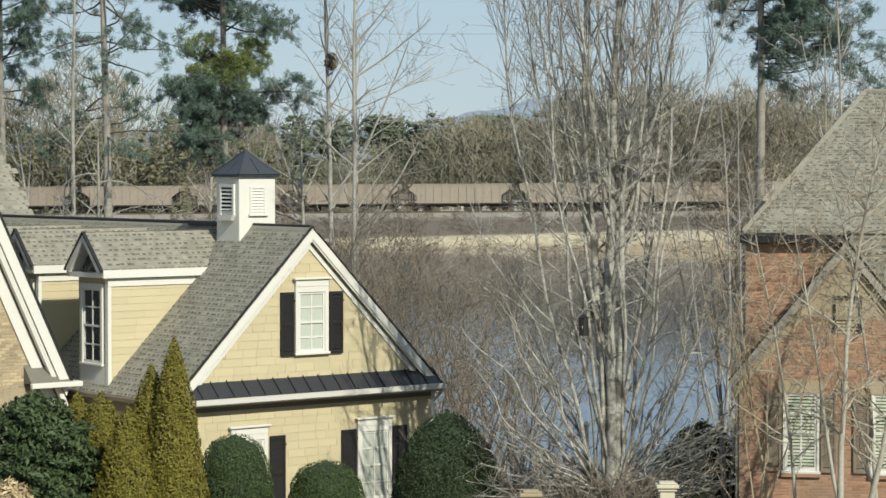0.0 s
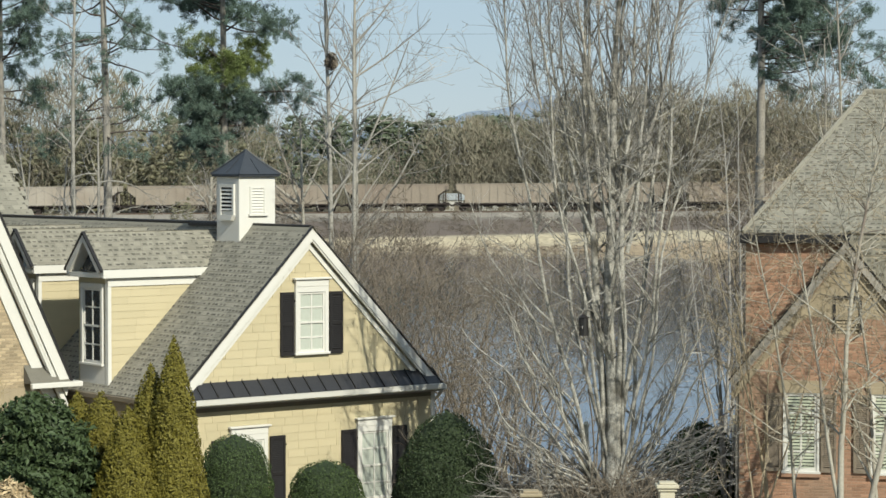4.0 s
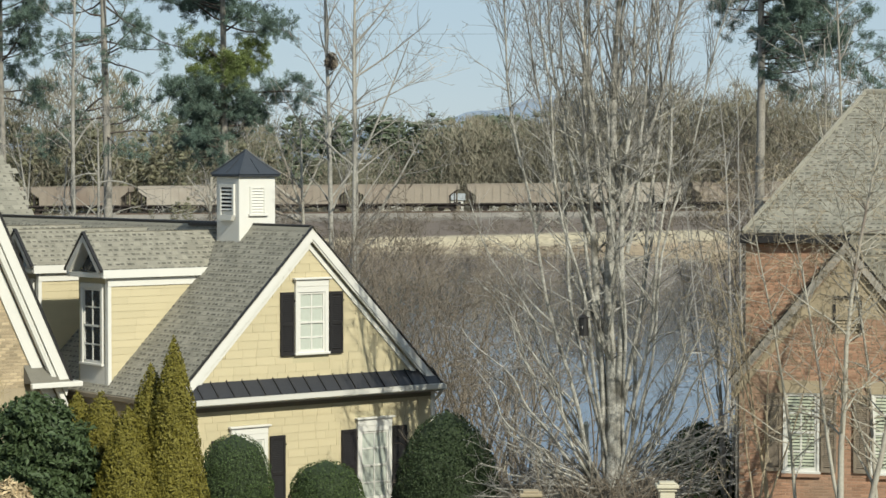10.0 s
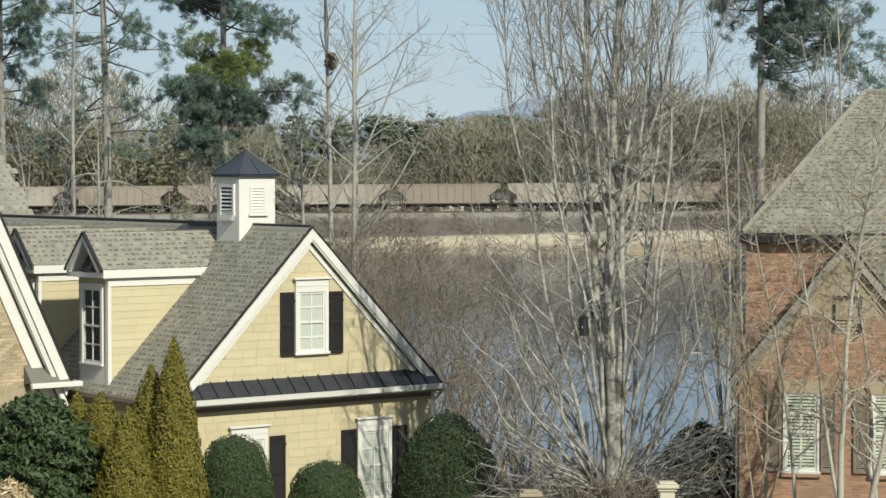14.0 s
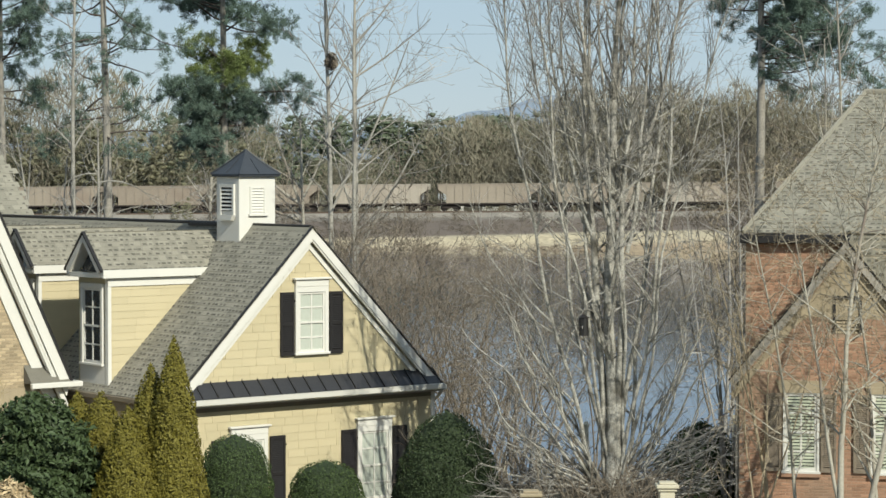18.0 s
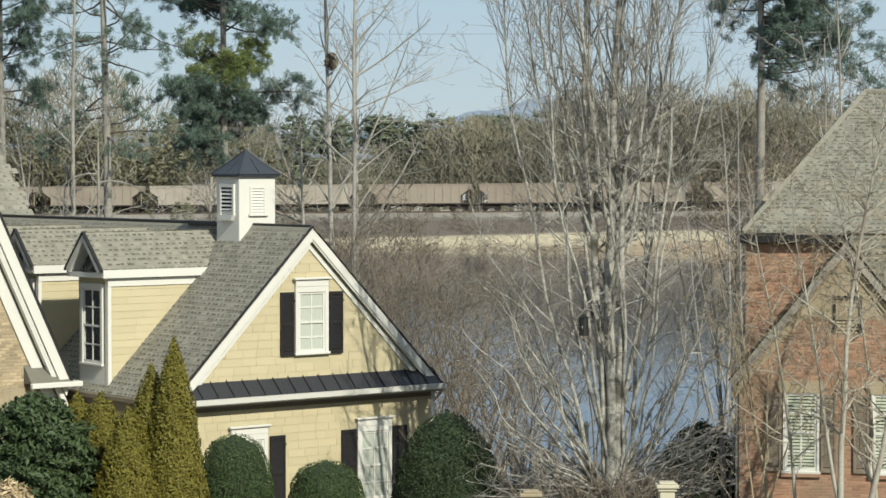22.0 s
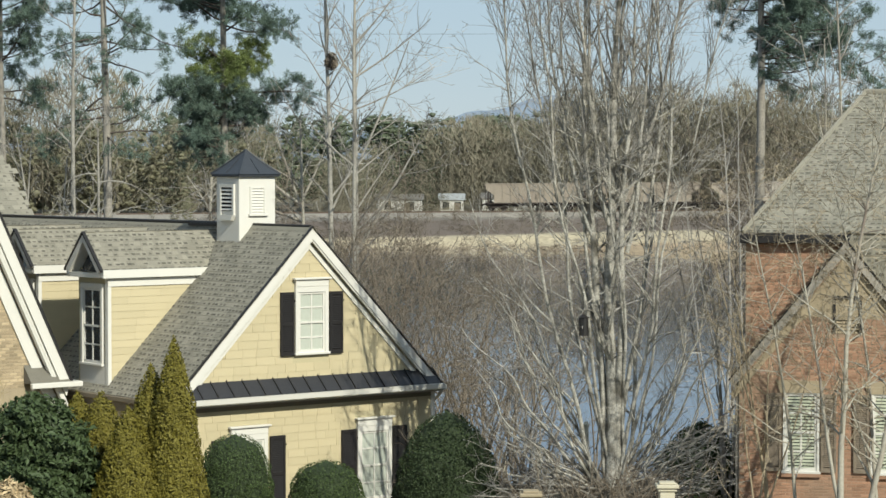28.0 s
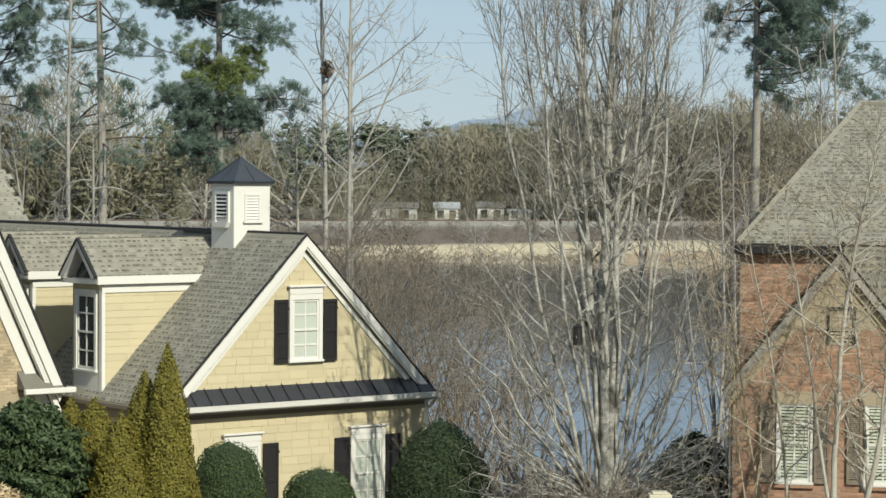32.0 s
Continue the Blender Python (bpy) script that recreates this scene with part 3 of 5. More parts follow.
        part("seam", Shape().add([(x1 - 0.012, -0.38, 3.215), (x1 + 0.012, -0.38, 3.215), (x1 + 0.012, -0.38, 3.255), (x1 - 0.012, -0.38, 3.255),
                                  (x1 - 0.012, -0.005, 3.57), (x1 + 0.012, -0.005, 3.57), (x1 + 0.012, -0.005, 3.61), (x1 - 0.012, -0.005, 3.61)],
                                 [(0, 1, 2, 3), (3, 2, 6, 7), (0, 3, 7, 4), (1, 5, 6, 2)]), M["black"], pent)
    part("gutter", Shape().prism([(-0.5, 3.2), (-0.48, 3.08), (-0.44, 3.05), (-0.36, 3.05), (-0.36, 3.2)], "x", -3.86, 3.95), M["white"], H, "white gutter of the pent roof")
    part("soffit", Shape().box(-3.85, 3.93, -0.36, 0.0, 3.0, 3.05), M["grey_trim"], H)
    part("frieze_board", Shape().box(-3.85, 3.84, -0.035, -0.0, 2.86, 3.0), M["frieze"], H, "brown painted frieze board")
    part("ridge_vent", Shape().tube([Vector((0, -0.1, APEX + 0.045)), Vector((0, 2.36, APEX + 0.045))], [0.035, 0.035], 6), M["black"], H, "dark ridge vent")
    part("ridge_vent", Shape().tube([Vector((0, 3.45, APEX + 0.05)), Vector((0, 20.2, APEX + 0.05))], [0.045, 0.045], 6), M["black"], H, "dark ridge vent")
    part("downpipe", Shape().tube([Vector((3.93, -0.4, 3.05)), Vector((3.99, -0.2, 2.9)), Vector((4.03, 0.1, 2.7)), Vector((4.03, 0.1, -0.3))], [0.04] * 4, 8), M["white"], H)
    # windows and shutters of the front
    sash_window(H, pose(0.07, -0.02, 4.16), 0.78, 1.48, 2, 4)
    shutter(H, -0.87, -0.47, -0.03, 4.1, 5.66)
    shutter(H, 0.61, 1.02, -0.03, 4.1, 5.64)
    sash_window(H, pose(-1.805, -0.02, 0.36), 0.86, 1.75, 2, 4)
    sash_window(H, pose(2.01, -0.02, 0.36), 0.86, 1.72, 2, 4)
    for x0, x1 in ((-2.89, -2.42), (-1.19, -0.74), (0.98, 1.44), (2.58, 3.04)):
        shutter(H, x0, x1, -0.03, 0.3, 2.17)
    # dormers facing the side
    for dc, full in ((3.75, True), (7.15, True), (10.6, False)):
        D = part("dormer", Shape().box(-3.85, -3.7, dc - 0.72, dc + 0.72, 3.15, 6.2).box(-3.7, -0.6, dc - 0.72, dc - 0.6, 3.4, 6.0).box(-3.7, -0.6, dc + 0.6, dc + 0.72, 3.4, 6.0), M["yellow_wall"], H, "gabled dormer with a tall white window")
        z = 3.2
        while z < 5.8:
            xa = -3.84
            while xa < -0.7:
                xb = min(-0.6, xa + rng.uniform(0.5, 1.1))
                y = dc - 0.72
                part("siding_board", Shape().add([(xa + 0.003, y - 0.014, z), (xb - 0.003, y - 0.014, z), (xb - 0.003, y - 0.004, z + 0.178), (xa + 0.003, y - 0.004, z + 0.178), (xa, y, z), (xb, y, z)],
                                                 [(0, 1, 2, 3), (1, 0, 4, 5)]), M["yellow"], D)
                xa = xb
            z += 0.178
        part("corner_board", Shape().box(-3.9, -3.8, dc - 0.755, dc - 0.62, 3.2, 5.98, 0.006), M["white"], D)
        part("frieze", Shape().box(-3.9, -0.9, dc - 0.765, dc - 0.72, 5.78, 5.97), M["white"], D)
        for sg in (-1, 1):
            e = 0.82
            s = Shape()
            a, b, c, d = (-4.12, dc, 7.08), (0.0, dc, 7.08), (0.0, dc + sg * e, 6.2), (-4.12, dc + sg * e, 6.2)
            s.slab(*((a, d, c, b) if sg < 0 else (a, b, c, d)), 0.1)
            r = part("dormer_roof", s, M["deck"], D)
            shingles(r, (-4.13, dc, 7.086), (1, 0, 0), (0, sg * e, -0.88), 4.0, 1.2, rng, keep=lambda a, q: True)
            part("dormer_fascia", Shape().box(-4.1, -0.9, dc + sg * (e + 0.04) - 0.025, dc + sg * (e + 0.04) + 0.025, 5.99, 6.19), M["white"], D)
            part("drip_edge", Shape().prism([(dc, 7.08), (dc, 7.13), (dc + sg * 0.87, 6.2), (dc + sg * 0.87, 6.14)], "x", -4.19, -4.1), M["black"], D)
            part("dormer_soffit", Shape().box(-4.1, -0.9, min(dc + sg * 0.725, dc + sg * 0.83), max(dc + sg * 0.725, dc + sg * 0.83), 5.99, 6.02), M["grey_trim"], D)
            part("gable_rake", Shape().prism([(dc, 7.07), (dc, 6.88), (dc + sg * 0.7, 6.1), (dc + sg * 0.83, 6.19)], "x", -4.16, -4.1), M["white"], D)
            part("gable_soffit", Shape().slab((-4.09, dc, 6.93), (-3.8, dc, 6.93), (-3.8, dc + sg * 0.78, 6.08), (-4.09, dc + sg * 0.78, 6.08), 0.02), M["white"], D)
        part("gable_pane", Shape().prism([(dc - 0.6, 6.12), (dc + 0.6, 6.12), (dc, 6.8)], "x", -3.86, -3.8), M["dark_pane"], D, "dark triangular gable pane")
        part("gable_shelf", Shape().box(-4.1, -3.84, dc - 0.8, dc + 0.8, 5.99, 6.11), M["white"], D)
        w = sash_window(H, pose(-3.87, dc, 3.86, 0, 0, -90), 0.84, 1.85, 2, 4, 0.1, False, M["dark_pane"])
        part("apron", Shape().box(-3.89, -3.85, dc - 0.6, dc + 0.6, 3.2, 3.8), M["white"], D)
    # cupola
    C = part("cupola", Shape().box(-0.41, 0.7, 2.4, 3.42, 6.2, 8.5, 0.01), M["white"], H, "white louvred cupola with dark metal hip roof")
    part("cornice", Shape().box(-0.49, 0.78, 2.3, 3.53, 8.47, 8.53, 0.01), M["slate"], C, "dark metal eave")
    r = Shape()
    cx, cy = 0.145, 2.91
    prof = [(0.645, 8.53), (0.61, 8.56), (0.43, 8.72), (0.22, 8.92), (0.0, 9.15)]
    for j, (q, z) in enumerate(prof):
        r.v += [(cx - q, cy - q, z), (cx + q, cy - q, z), (cx + q, cy + q, z), (cx - q, cy + q, z)]
    for j in range(4):
        r.f += [(4 * j + i, 4 * j + (i + 1) % 4, 4 * j + 4 + (i + 1) % 4, 4 * j + 4 + i) for i in range(4)]
    r.f.append((3, 2, 1, 0))
    part("cupola_roof", r, M["slate"], C, "blue-black metal hip roof")
    for sx, sy in ((-1, -1), (1, -1), (1, 1), (-1, 1)):
        part("hip_seam", Shape().tube([Vector((cx + sx * q, cy + sy * q, z + 0.01)) for q, z in prof], [0.022] * 5, 5), M["slate"], C)
    for t in (0.0,):
        part("seam", Shape().tube([Vector((cx + t * 0.85, cy - 0.61, 8.57)), Vector((cx + t * 0.6, cy - 0.43, 8.73)), Vector((cx + t * 0.28, cy - 0.22, 8.93))], [0.014] * 3, 4), M["slate"], C)
        part("seam", Shape().tube([Vector((cx - 0.61, cy + t * 0.85, 8.57)), Vector((cx - 0.43, cy + t * 0.6, 8.73)), Vector((cx - 0.22, cy + t * 0.28, 8.93))], [0.014] * 3, 4), M["slate"], C)
    # louvre openings, one on the front and one on the side
    part("louvre_frame", Shape().box(-0.09, 0.0 - 0.04, 2.37, 2.4, 7.55, 8.22).box(0.34, 0.39, 2.37, 2.4, 7.55, 8.22).box(-0.04, 0.34, 2.37, 2.4, 8.17, 8.22), M["white"], C)
    part("louvre_sill", Shape().box(-0.14, 0.45, 2.33, 2.4, 7.47, 7.54, 0.01), M["white"], C)
    for i in range(8):
        z = 7.58 + 0.074 * i
        part("louvre_slat", Shape().add([(-0.04, 2.375, z), (0.34, 2.375, z), (0.34, 2.398, z + 0.055), (-0.04, 2.398, z + 0.055)], [(0, 1, 2, 3)]), M["white"], C)
    part("louvre_back", Shape().box(-0.425, -0.411, 2.66, 3.16, 7.6, 8.2), M["void"], C)
    part("louvre_frame", Shape().box(-0.46, -0.41, 2.58, 2.66, 7.5, 8.28).box(-0.46, -0.41, 3.16, 3.24, 7.5, 8.28).box(-0.46, -0.41, 2.66, 3.16, 8.2, 8.28), M["white"], C)
    part("louvre_sill", Shape().prism([(2.55, 7.5), (3.27, 7.5), (3.18, 7.36), (2.64, 7.36)], "x", -0.52, -0.411), M["white"], C)
    for i in range(6):
        z = 7.62 + 0.098 * i
        part("louvre_slat", Shape().add([(-0.45, 2.66, z), (-0.45, 3.16, z), (-0.426, 3.16, z + 0.045), (-0.426, 2.66, z + 0.045)], [(0, 1, 2, 3)]), M["white"], C)
    part("flashing", Shape().box(-0.12, 0.16, 3.42, 5.2, APEX - 0.03, APEX + 0.05), M["black"], H)
    # the steep front gable beside the wing, and the high main roof behind
    gx, gz, sl = -8.2, 11.4, 2.115
    def steep(x):
        return gz - 0.2 - abs(x - gx) * sl
    g = part("brick_gable_wall", pierced_wall(-11.9, -4.62, -0.3, (lambda x: max(3.0, steep(x)), [gx]), [], 4.25, 4.45), M["stucco"], H, "tan brick gable wall")
    nb = 0
    for row in range(48):
        z = 3.3 + row * 0.078
        x = -7.0 - (0.11 if row % 2 else 0)
        while x < -4.7:
            if z + 0.07 < steep(x + 0.1) - 0.1 and nb < 300 and z < steep(x + 0.21) - 0.15:
                ob = part("brick", BRICK_TAN, None, g)
                ob.matrix_local = pose(x + 0.1, 4.25, z)
                nb += 1
            x += 0.215
    for sg in (1, -1):
        ex = gx + sg * 3.8
        ez = gz - 3.8 * sl
        n = Vector((sg * sl, 0, 1)).normalized()
        dn = Vector((sg, 0, -sl)).normalized()
        a, b, c, d = (gx, 3.95, gz), (gx, 9, gz), (ex, 9, ez), (ex, 3.95, ez)
        s = Shape().slab(*((a, b, c, d) if sg > 0 else (a, d, c, b)), 0.12)
        part("steep_roof", s, M["shingle"], H)
        part("drip_edge", Shape().prism([(gx, gz), (gx, gz + 0.07), (ex + sg * 0.06, ez), (ex, ez - 0.03)], "y", 3.86, 3.97), M["black"], H)
        for off, wd, y0, y1, mt in ((0.0, 0.26, 3.9, 3.96, "white"), (0.27, 0.12, 3.97, 4.1, "white"), (0.40, 0.3, 4.18, 4.25, "white")):
            p = [Vector((gx, 0, gz)) - Vector((0, 0, (off + q) / n.z)) for q in (0, wd)]
            q = [p[0] + dn * 8.82, p[1] + dn * 8.55]
            part("rake_board", Shape().prism([(p[0].x, p[0].z), (p[1].x, p[1].z), (q[1].x, q[1].z), (q[0].x, q[0].z)], "y", y0, y1), M[mt], H)
    part("soffit", Shape().slab((gx, 3.96, gz - 0.7), (gx, 4.25, gz - 0.7), (gx + 3.5, 4.25, gz - 0.7 - 3.5 * sl), (gx + 3.5, 3.96, gz - 0.7 - 3.5 * sl), 0.03), M["white"], H)
    part("eave_return", Shape().prism([(3.75, 3.42), (3.85, 3.42), (4.25, 3.85), (4.25, 3.4)], "x", -5.55, -4.4), M["deck"], H, "weathered shingled eave return")
    part("return_gutter", Shape().box(-5.62, -4.2, 3.68, 3.8, 3.3, 3.43, 0.015).box(-4.3, -4.18, 3.8, 5.2, 3.3, 3.43, 0.015), M["white"], H)
    part("downpipe", Shape().tube([Vector((-5.45, 3.9, 3.3)), Vector((-5.45, 4.15, 3.1)), Vector((-5.45, 4.2, -0.2))], [0.045] * 3, 8), M["white"], H)
    part("side_wall", Shape().box(-4.65, -4.5, 4.45, 6, -0.3, 3.2), M["mortar"], H)
    rng2 = random.Random(9)
    hr = part("main_roof", Shape().add([(-8, 19, 7.0), (3.1, 19, 7.0), (3.3, 24, 12.0), (-8, 24, 12.0), (3.1, 29, 7.0), (-8, 29, 7.0)],
                                       [(0, 1, 2, 3), (1, 4, 2), (4, 5, 3, 2), (5, 4, 1, 0), (0, 3, 5)]), M["deck"], H, "tall grey shingled main roof")
    shingles(hr, (-3, 24, 12.02), (1, 0, 0), (0, -5, -5), 9.0, 7.1, rng2, keep=lambda a, q: a - 3 < 3.2, course=0.2, wide=0.4)
    part("main_wall", Shape().box(-7.5, 2.9, 20.4, 28.5, -0.3, 7.0), M["yellow_wall"], H)
    return H


def brick_mesh(material, l=0.2, h=0.062, d=0.007):
    s = Shape().add([(-l / 2, 0, 0), (l / 2, 0, 0), (l / 2, 0, h), (-l / 2, 0, h), (-l / 2 + 0.004, -d, 0.004), (l / 2 - 0.004, -d, 0.004), (l / 2 - 0.004, -d, h - 0.004), (-l / 2 + 0.004, -d, h - 0.004)],
                    [(4, 5, 6, 7), (0, 1, 5, 4), (1, 2, 6, 5), (2, 3, 7, 6), (3, 0, 4, 7)])
    return s, s.mesh("brick", material)


BRICK_TAN = brick_mesh(M["tanbrick_p"])[1]


# ---- the brick house ----
def brick_house():
    rng = random.Random(5)
    B = thing("brick_house", pose(7.2, 57.5, 0, 0, 0, -12), "red brick house with grey hip roof, front gable and shutters", "house")
    base = -0.3
    shape, single = brick_mesh(M["brick_p"])

    def bricks(wall, x0, x1, z0, z1, y, skip, near_x=None):
        rest = Shape()
        made = 0
        row = 0
        z = z0
        while z < z1:
            x = x0 + (0.105 if row % 2 else 0.0)
            while x < x1 - 0.1:
                if not skip(x + 0.1, z + 0.03):
                    if near_x and made < 300 and near_x[0] < x < near_x[1]:
                        part("brick", single, None, wall).matrix_local = pose(x + 0.1, y, z)
                        made += 1
                    else:
                        rest.add([(p[0] + x + 0.1, p[1] + y, p[2] + z) for p in shape.v], shape.f)
                x += 0.21
            z += 0.072
            row += 1
        if rest.v:
            tagged(part("brick_field", rest, M["brick"], wall), kind="stuff")

    # upper storey and its hip roof
    up = part("upper_wall", Shape().box(7.255, 20, 55.87, 56.2, base, 7.04).box(7.255, 7.45, 56.2, 66, base, 7.12).box(19.8, 20, 56.2, 66, base, 7.12), M["mortar"], B)
    bricks(up, 7.27, 9.6, 3.3, 7.0, 55.87, lambda x, z: False)
    r = part("hip_roof", Shape().add([(7.2, 55.7, 7.22), (20.3, 55.7, 7.22), (17.4, 60.8, 10.53), (9.73, 60.8, 10.53), (7.2, 65.9, 7.22), (20.3, 65.9, 7.22)],
                                     [(0, 1, 2, 3), (4, 0, 3), (5, 4, 3, 2), (1, 5, 2), (0, 4, 5, 1)]), M["deck"], B)
    shingles(r, (7.03, 60.8, 10.54), (1, 0, 0), (0, -5.1, -3.31), 8.0, 6.1, rng, near=(2.4, 5.4), limit=300, keep=lambda a, q: a > 0.17 + 2.53 * (1 - q / 6.08))
    part("ridge_cap", Shape().tube([Vector((9.7, 60.8, 10.56)), Vector((17.4, 60.8, 10.56))], [0.07, 0.07], 6), M["shingle"], B)
    part("hip_cap", Shape().tube([Vector((7.19, 55.69, 7.24)), Vector((9.73, 60.8, 10.56))], [0.06, 0.06], 6), M["shingle"], B)
    # made deeper than a gutter: its black also paints the shade under the eave
    part("gutter", Shape().box(7.14, 9.6, 55.6, 55.7, 6.99, 7.2, 0.02), M["black"], B, "dark eaves gutter with soffit shade painted in")
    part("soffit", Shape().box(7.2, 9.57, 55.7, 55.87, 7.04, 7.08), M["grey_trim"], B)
    # the forward hip block
    r = part("forward_roof", Shape().box(9.58, 20, 55.76, 55.835, 4.6, 7.2), M["deck"], B)
    shingles(r, (9.58, 55.755, 7.2), (1, 0, 0), (0, -0.03, -2.2), 2.6, 2.2, rng)
    part("hip_cap", Shape().tube([Vector((9.6, 55.68, 7.25)), Vector((11.1, 57.95, 8.73))], [0.05, 0.05], 6), M["shingle"], B)
    # lower front wall with the gable
    gx, gz, sl, y = 9.54, 7.05, 1.22, 55.5

    def gtop(x):
        return gz - 0.25 - abs(x - gx) * sl

    vent = (9.31, 9.83, 4.98, 5.75)
    wins = [(8.2, 8.9, 1.85, 3.6), (10.16, 10.9, 1.85, 3.6)]
    w = part("front_wall", pierced_wall(7.15, 14, base, (lambda x: max(4.0 if x < 12.0 else 4.6, gtop(x)), [gx, 12.0]), [vent] + wins, y, y + 0.2), M["mortar"], B)

    def off(x, z):
        for h in [vent] + wins:
            if h[0] - 0.12 < x < h[1] + 0.12 and h[2] - 0.08 < z < h[3] + 0.08:
                return True
        if z > gtop(x) - 0.1 and z > 3.95:
            return True
        return z > 5.75 - 0.2 * abs(x - gx) and abs(x - gx) < 2.4 and z > 4.9 - 0.35 * (x - gx)

    bricks(w, 7.17, 11.8, 1.0, 6.4, y, off, near_x=(7.1, 8.4))
    part("side_wall", Shape().box(7.2, 7.35, y + 0.2, 57.5, base, 4.4), M["mortar"], B)
    part("stucco_panel", Shape().prism([(7.76, 4.72), (8.71, 5.35), (10.31, 5.3), (10.41, 5.55), (gx, gz - 0.42), (7.91, 4.9)], "y", y - 0.012, y + 0.0), M["stucco"], B, "tan stucco gable infill")
    for sg in (-1, 1):
        n = Vector((sg * sl, 0, 1)).normalized()
        dn = Vector((sg, 0, -sl)).normalized()
        for o, wd, y0, y1, mt in ((0.0, 0.16, y - 0.16, y - 0.11, "grey_trim"), (0.2, 0.14, y - 0.05, y - 0.003, "stucco")):
            p = [Vector((gx, 0, gz)) - Vector((0, 0, (o + q) / n.z)) for q in (0, wd)]
            q = [p[0] + dn * 4.1, p[1] + dn * 3.95]
            part("rake_board", Shape().prism([(p[0].x, p[0].z), (p[1].x, p[1].z), (q[1].x, q[1].z), (q[0].x, q[0].z)], "y", y0, y1), M[mt], B)
        a, b, c, d = (gx, y - 0.13, gz + 0.02), (gx, 58.0, gz + 0.02), (gx + sg * 2.6, 58.0, gz + 0.02 - 2.6 * sl), (gx + sg * 2.6, y - 0.13, gz + 0.02 - 2.6 * sl)
        gr = part("gable_roof", Shape().slab(*((a, b, c, d) if sg > 0 else (a, d, c, b)), 0.1), M["shingle"], B)
        part("drip_edge", Shape().prism([(gx, gz + 0.01), (gx, gz + 0.06), (gx + sg * 2.62, gz + 0.06 - 2.62 * sl), (gx + sg * 2.62, gz + 0.01 - 2.62 * sl)], "y", y - 0.18, y - 0.12), M["black"], B)
    # louvred gable vent
    V = part("gable_vent", Shape().box(vent[0] - 0.07, vent[1] + 0.07, y - 0.04, y + 0.05, vent[3], vent[3] + 0.08).box(vent[1], vent[1] + 0.06, y - 0.04, y + 0.05, vent[2], vent[3])
             .box(vent[0] - 0.06, vent[0], y - 0.04, y + 0.05, vent[2], vent[3]).box(vent[0], vent[1], y + 0.06, y + 0.09, vent[2], vent[3]), M["black"], B, "louvred gable vent with a dark frame")
    for i in range(10):
        z = vent[2] + 0.077 * i
        part("louvre_slat", Shape().add([(vent[0], y - 0.02, z), (vent[1], y - 0.02, z), (vent[1], y + 0.04, z + 0.06), (vent[0], y + 0.04, z + 0.06)], [(0, 1, 2, 3)]), M["stucco"], V)
    for h in wins:
        cx = (h[0] + h[1]) / 2
        W = sash_window(B, pose(cx, y + 0.02, h[2]), h[1] - h[0], h[3] - h[2], 2, 4, 0.06, False, M["dark_pane"])
        for i in range(22):
            z, hw = 0.05 + (h[3] - h[2] - 0.1) * i / 22, (h[1] - h[0]) / 2 - 0.045
            part("blind_slat", Shape().add([(-hw, -0.019, z), (hw, -0.019, z), (hw, -0.008, z + 0.05), (-hw, -0.008, z + 0.05)], [(0, 1, 2, 3)]), M["green_blind"], W)
        part("brick_sill", Shape().box(h[0] - 0.1, h[1] + 0.1, y - 0.08, y, h[2] - 0.14, h[2] - 0.06, 0.006), M["brick_p"], B)
        part("stone_lintel", Shape().prism([(h[0] - 0.12, h[3] + 0.02), (h[1] + 0.12, h[3] + 0.02), (h[1] + 0.22, h[3] + 0.3), (h[0] - 0.22, h[3] + 0.3)], "y", y - 0.05, y), M["stucco"], B)
        for x0, x1 in ((h[0] - 0.44, h[0] - 0.09), (h[1] + 0.09, h[1] + 0.44)):
            shutter(B, x0, x1, y - 0.02, h[2] - 0.02, h[3], M["wood"])
    part("downpipe", Shape().tube([Vector((7.1, 55.6, 4.0)), Vector((7.1, 55.6, -0.2))], [0.05, 0.05], 8), M["grey_trim"], B)
    for c in B.children:
        c.matrix_basis = pose(-7.2, -57.5, 0) @ c.matrix_basis
    return B


yellow_house()
brick_house()


# ---- trees and shrubs ----
def turn_from(d, angle, spin):
    d = d.normalized()
    s = d.cross(Vector((0.2, 0.3, 0.93)) if abs(d.z) < 0.9 else Vector((1, 0, 0))).normalized()
    s = Matrix.Rotation(spin, 3, d) @ s
    return (d * math.cos(angle) + s * math.sin(angle)).normalized()


def limb_line(rng, start, d, length, r0, r1, steps, wander, lift):
    pts, rad = [start.copy()], [r0]
    d = d.normalized()
    for i in range(steps):
        d = (d + Vector((rng.gauss(0, wander), rng.gauss(0, wander), rng.gauss(0, wander) + lift))).normalized()
        pts.append(pts[-1] + d * (length / steps))
        rad.append(r0 + (r1 - r0) * (i + 1) / steps)
    return pts, rad, d


def ramify(rng, out, pts, rad, level, spec):
    """Children along a branch; spec per level: (count per metre, angle, length low, high, wander, lift)."""
    if level >= len(spec) - 1:
        return
    dens, ang, lo, hi, wander, lift, t0 = spec[level]
    total = sum((b - a).length for a, b in zip(pts, pts[1:]))
    n = max(1, int(total * dens * rng.uniform(0.8, 1.2)))
    for _ in range(n):
        t = (t0 + (1 - t0) * rng.random() ** 0.62) * (len(pts) - 1)
        i = min(int(t), len(pts) - 2)
        p = pts[i].lerp(pts[i + 1], t - i)
        d = turn_from(pts[i + 1] - pts[i], radians(ang) * rng.uniform(0.6, 1.3), rng.uniform(0, 6.283))
        r = max(spec[-1], (rad[i] + (rad[i + 1] - rad[i]) * (t - i)) * rng.uniform(0.4, 0.6))
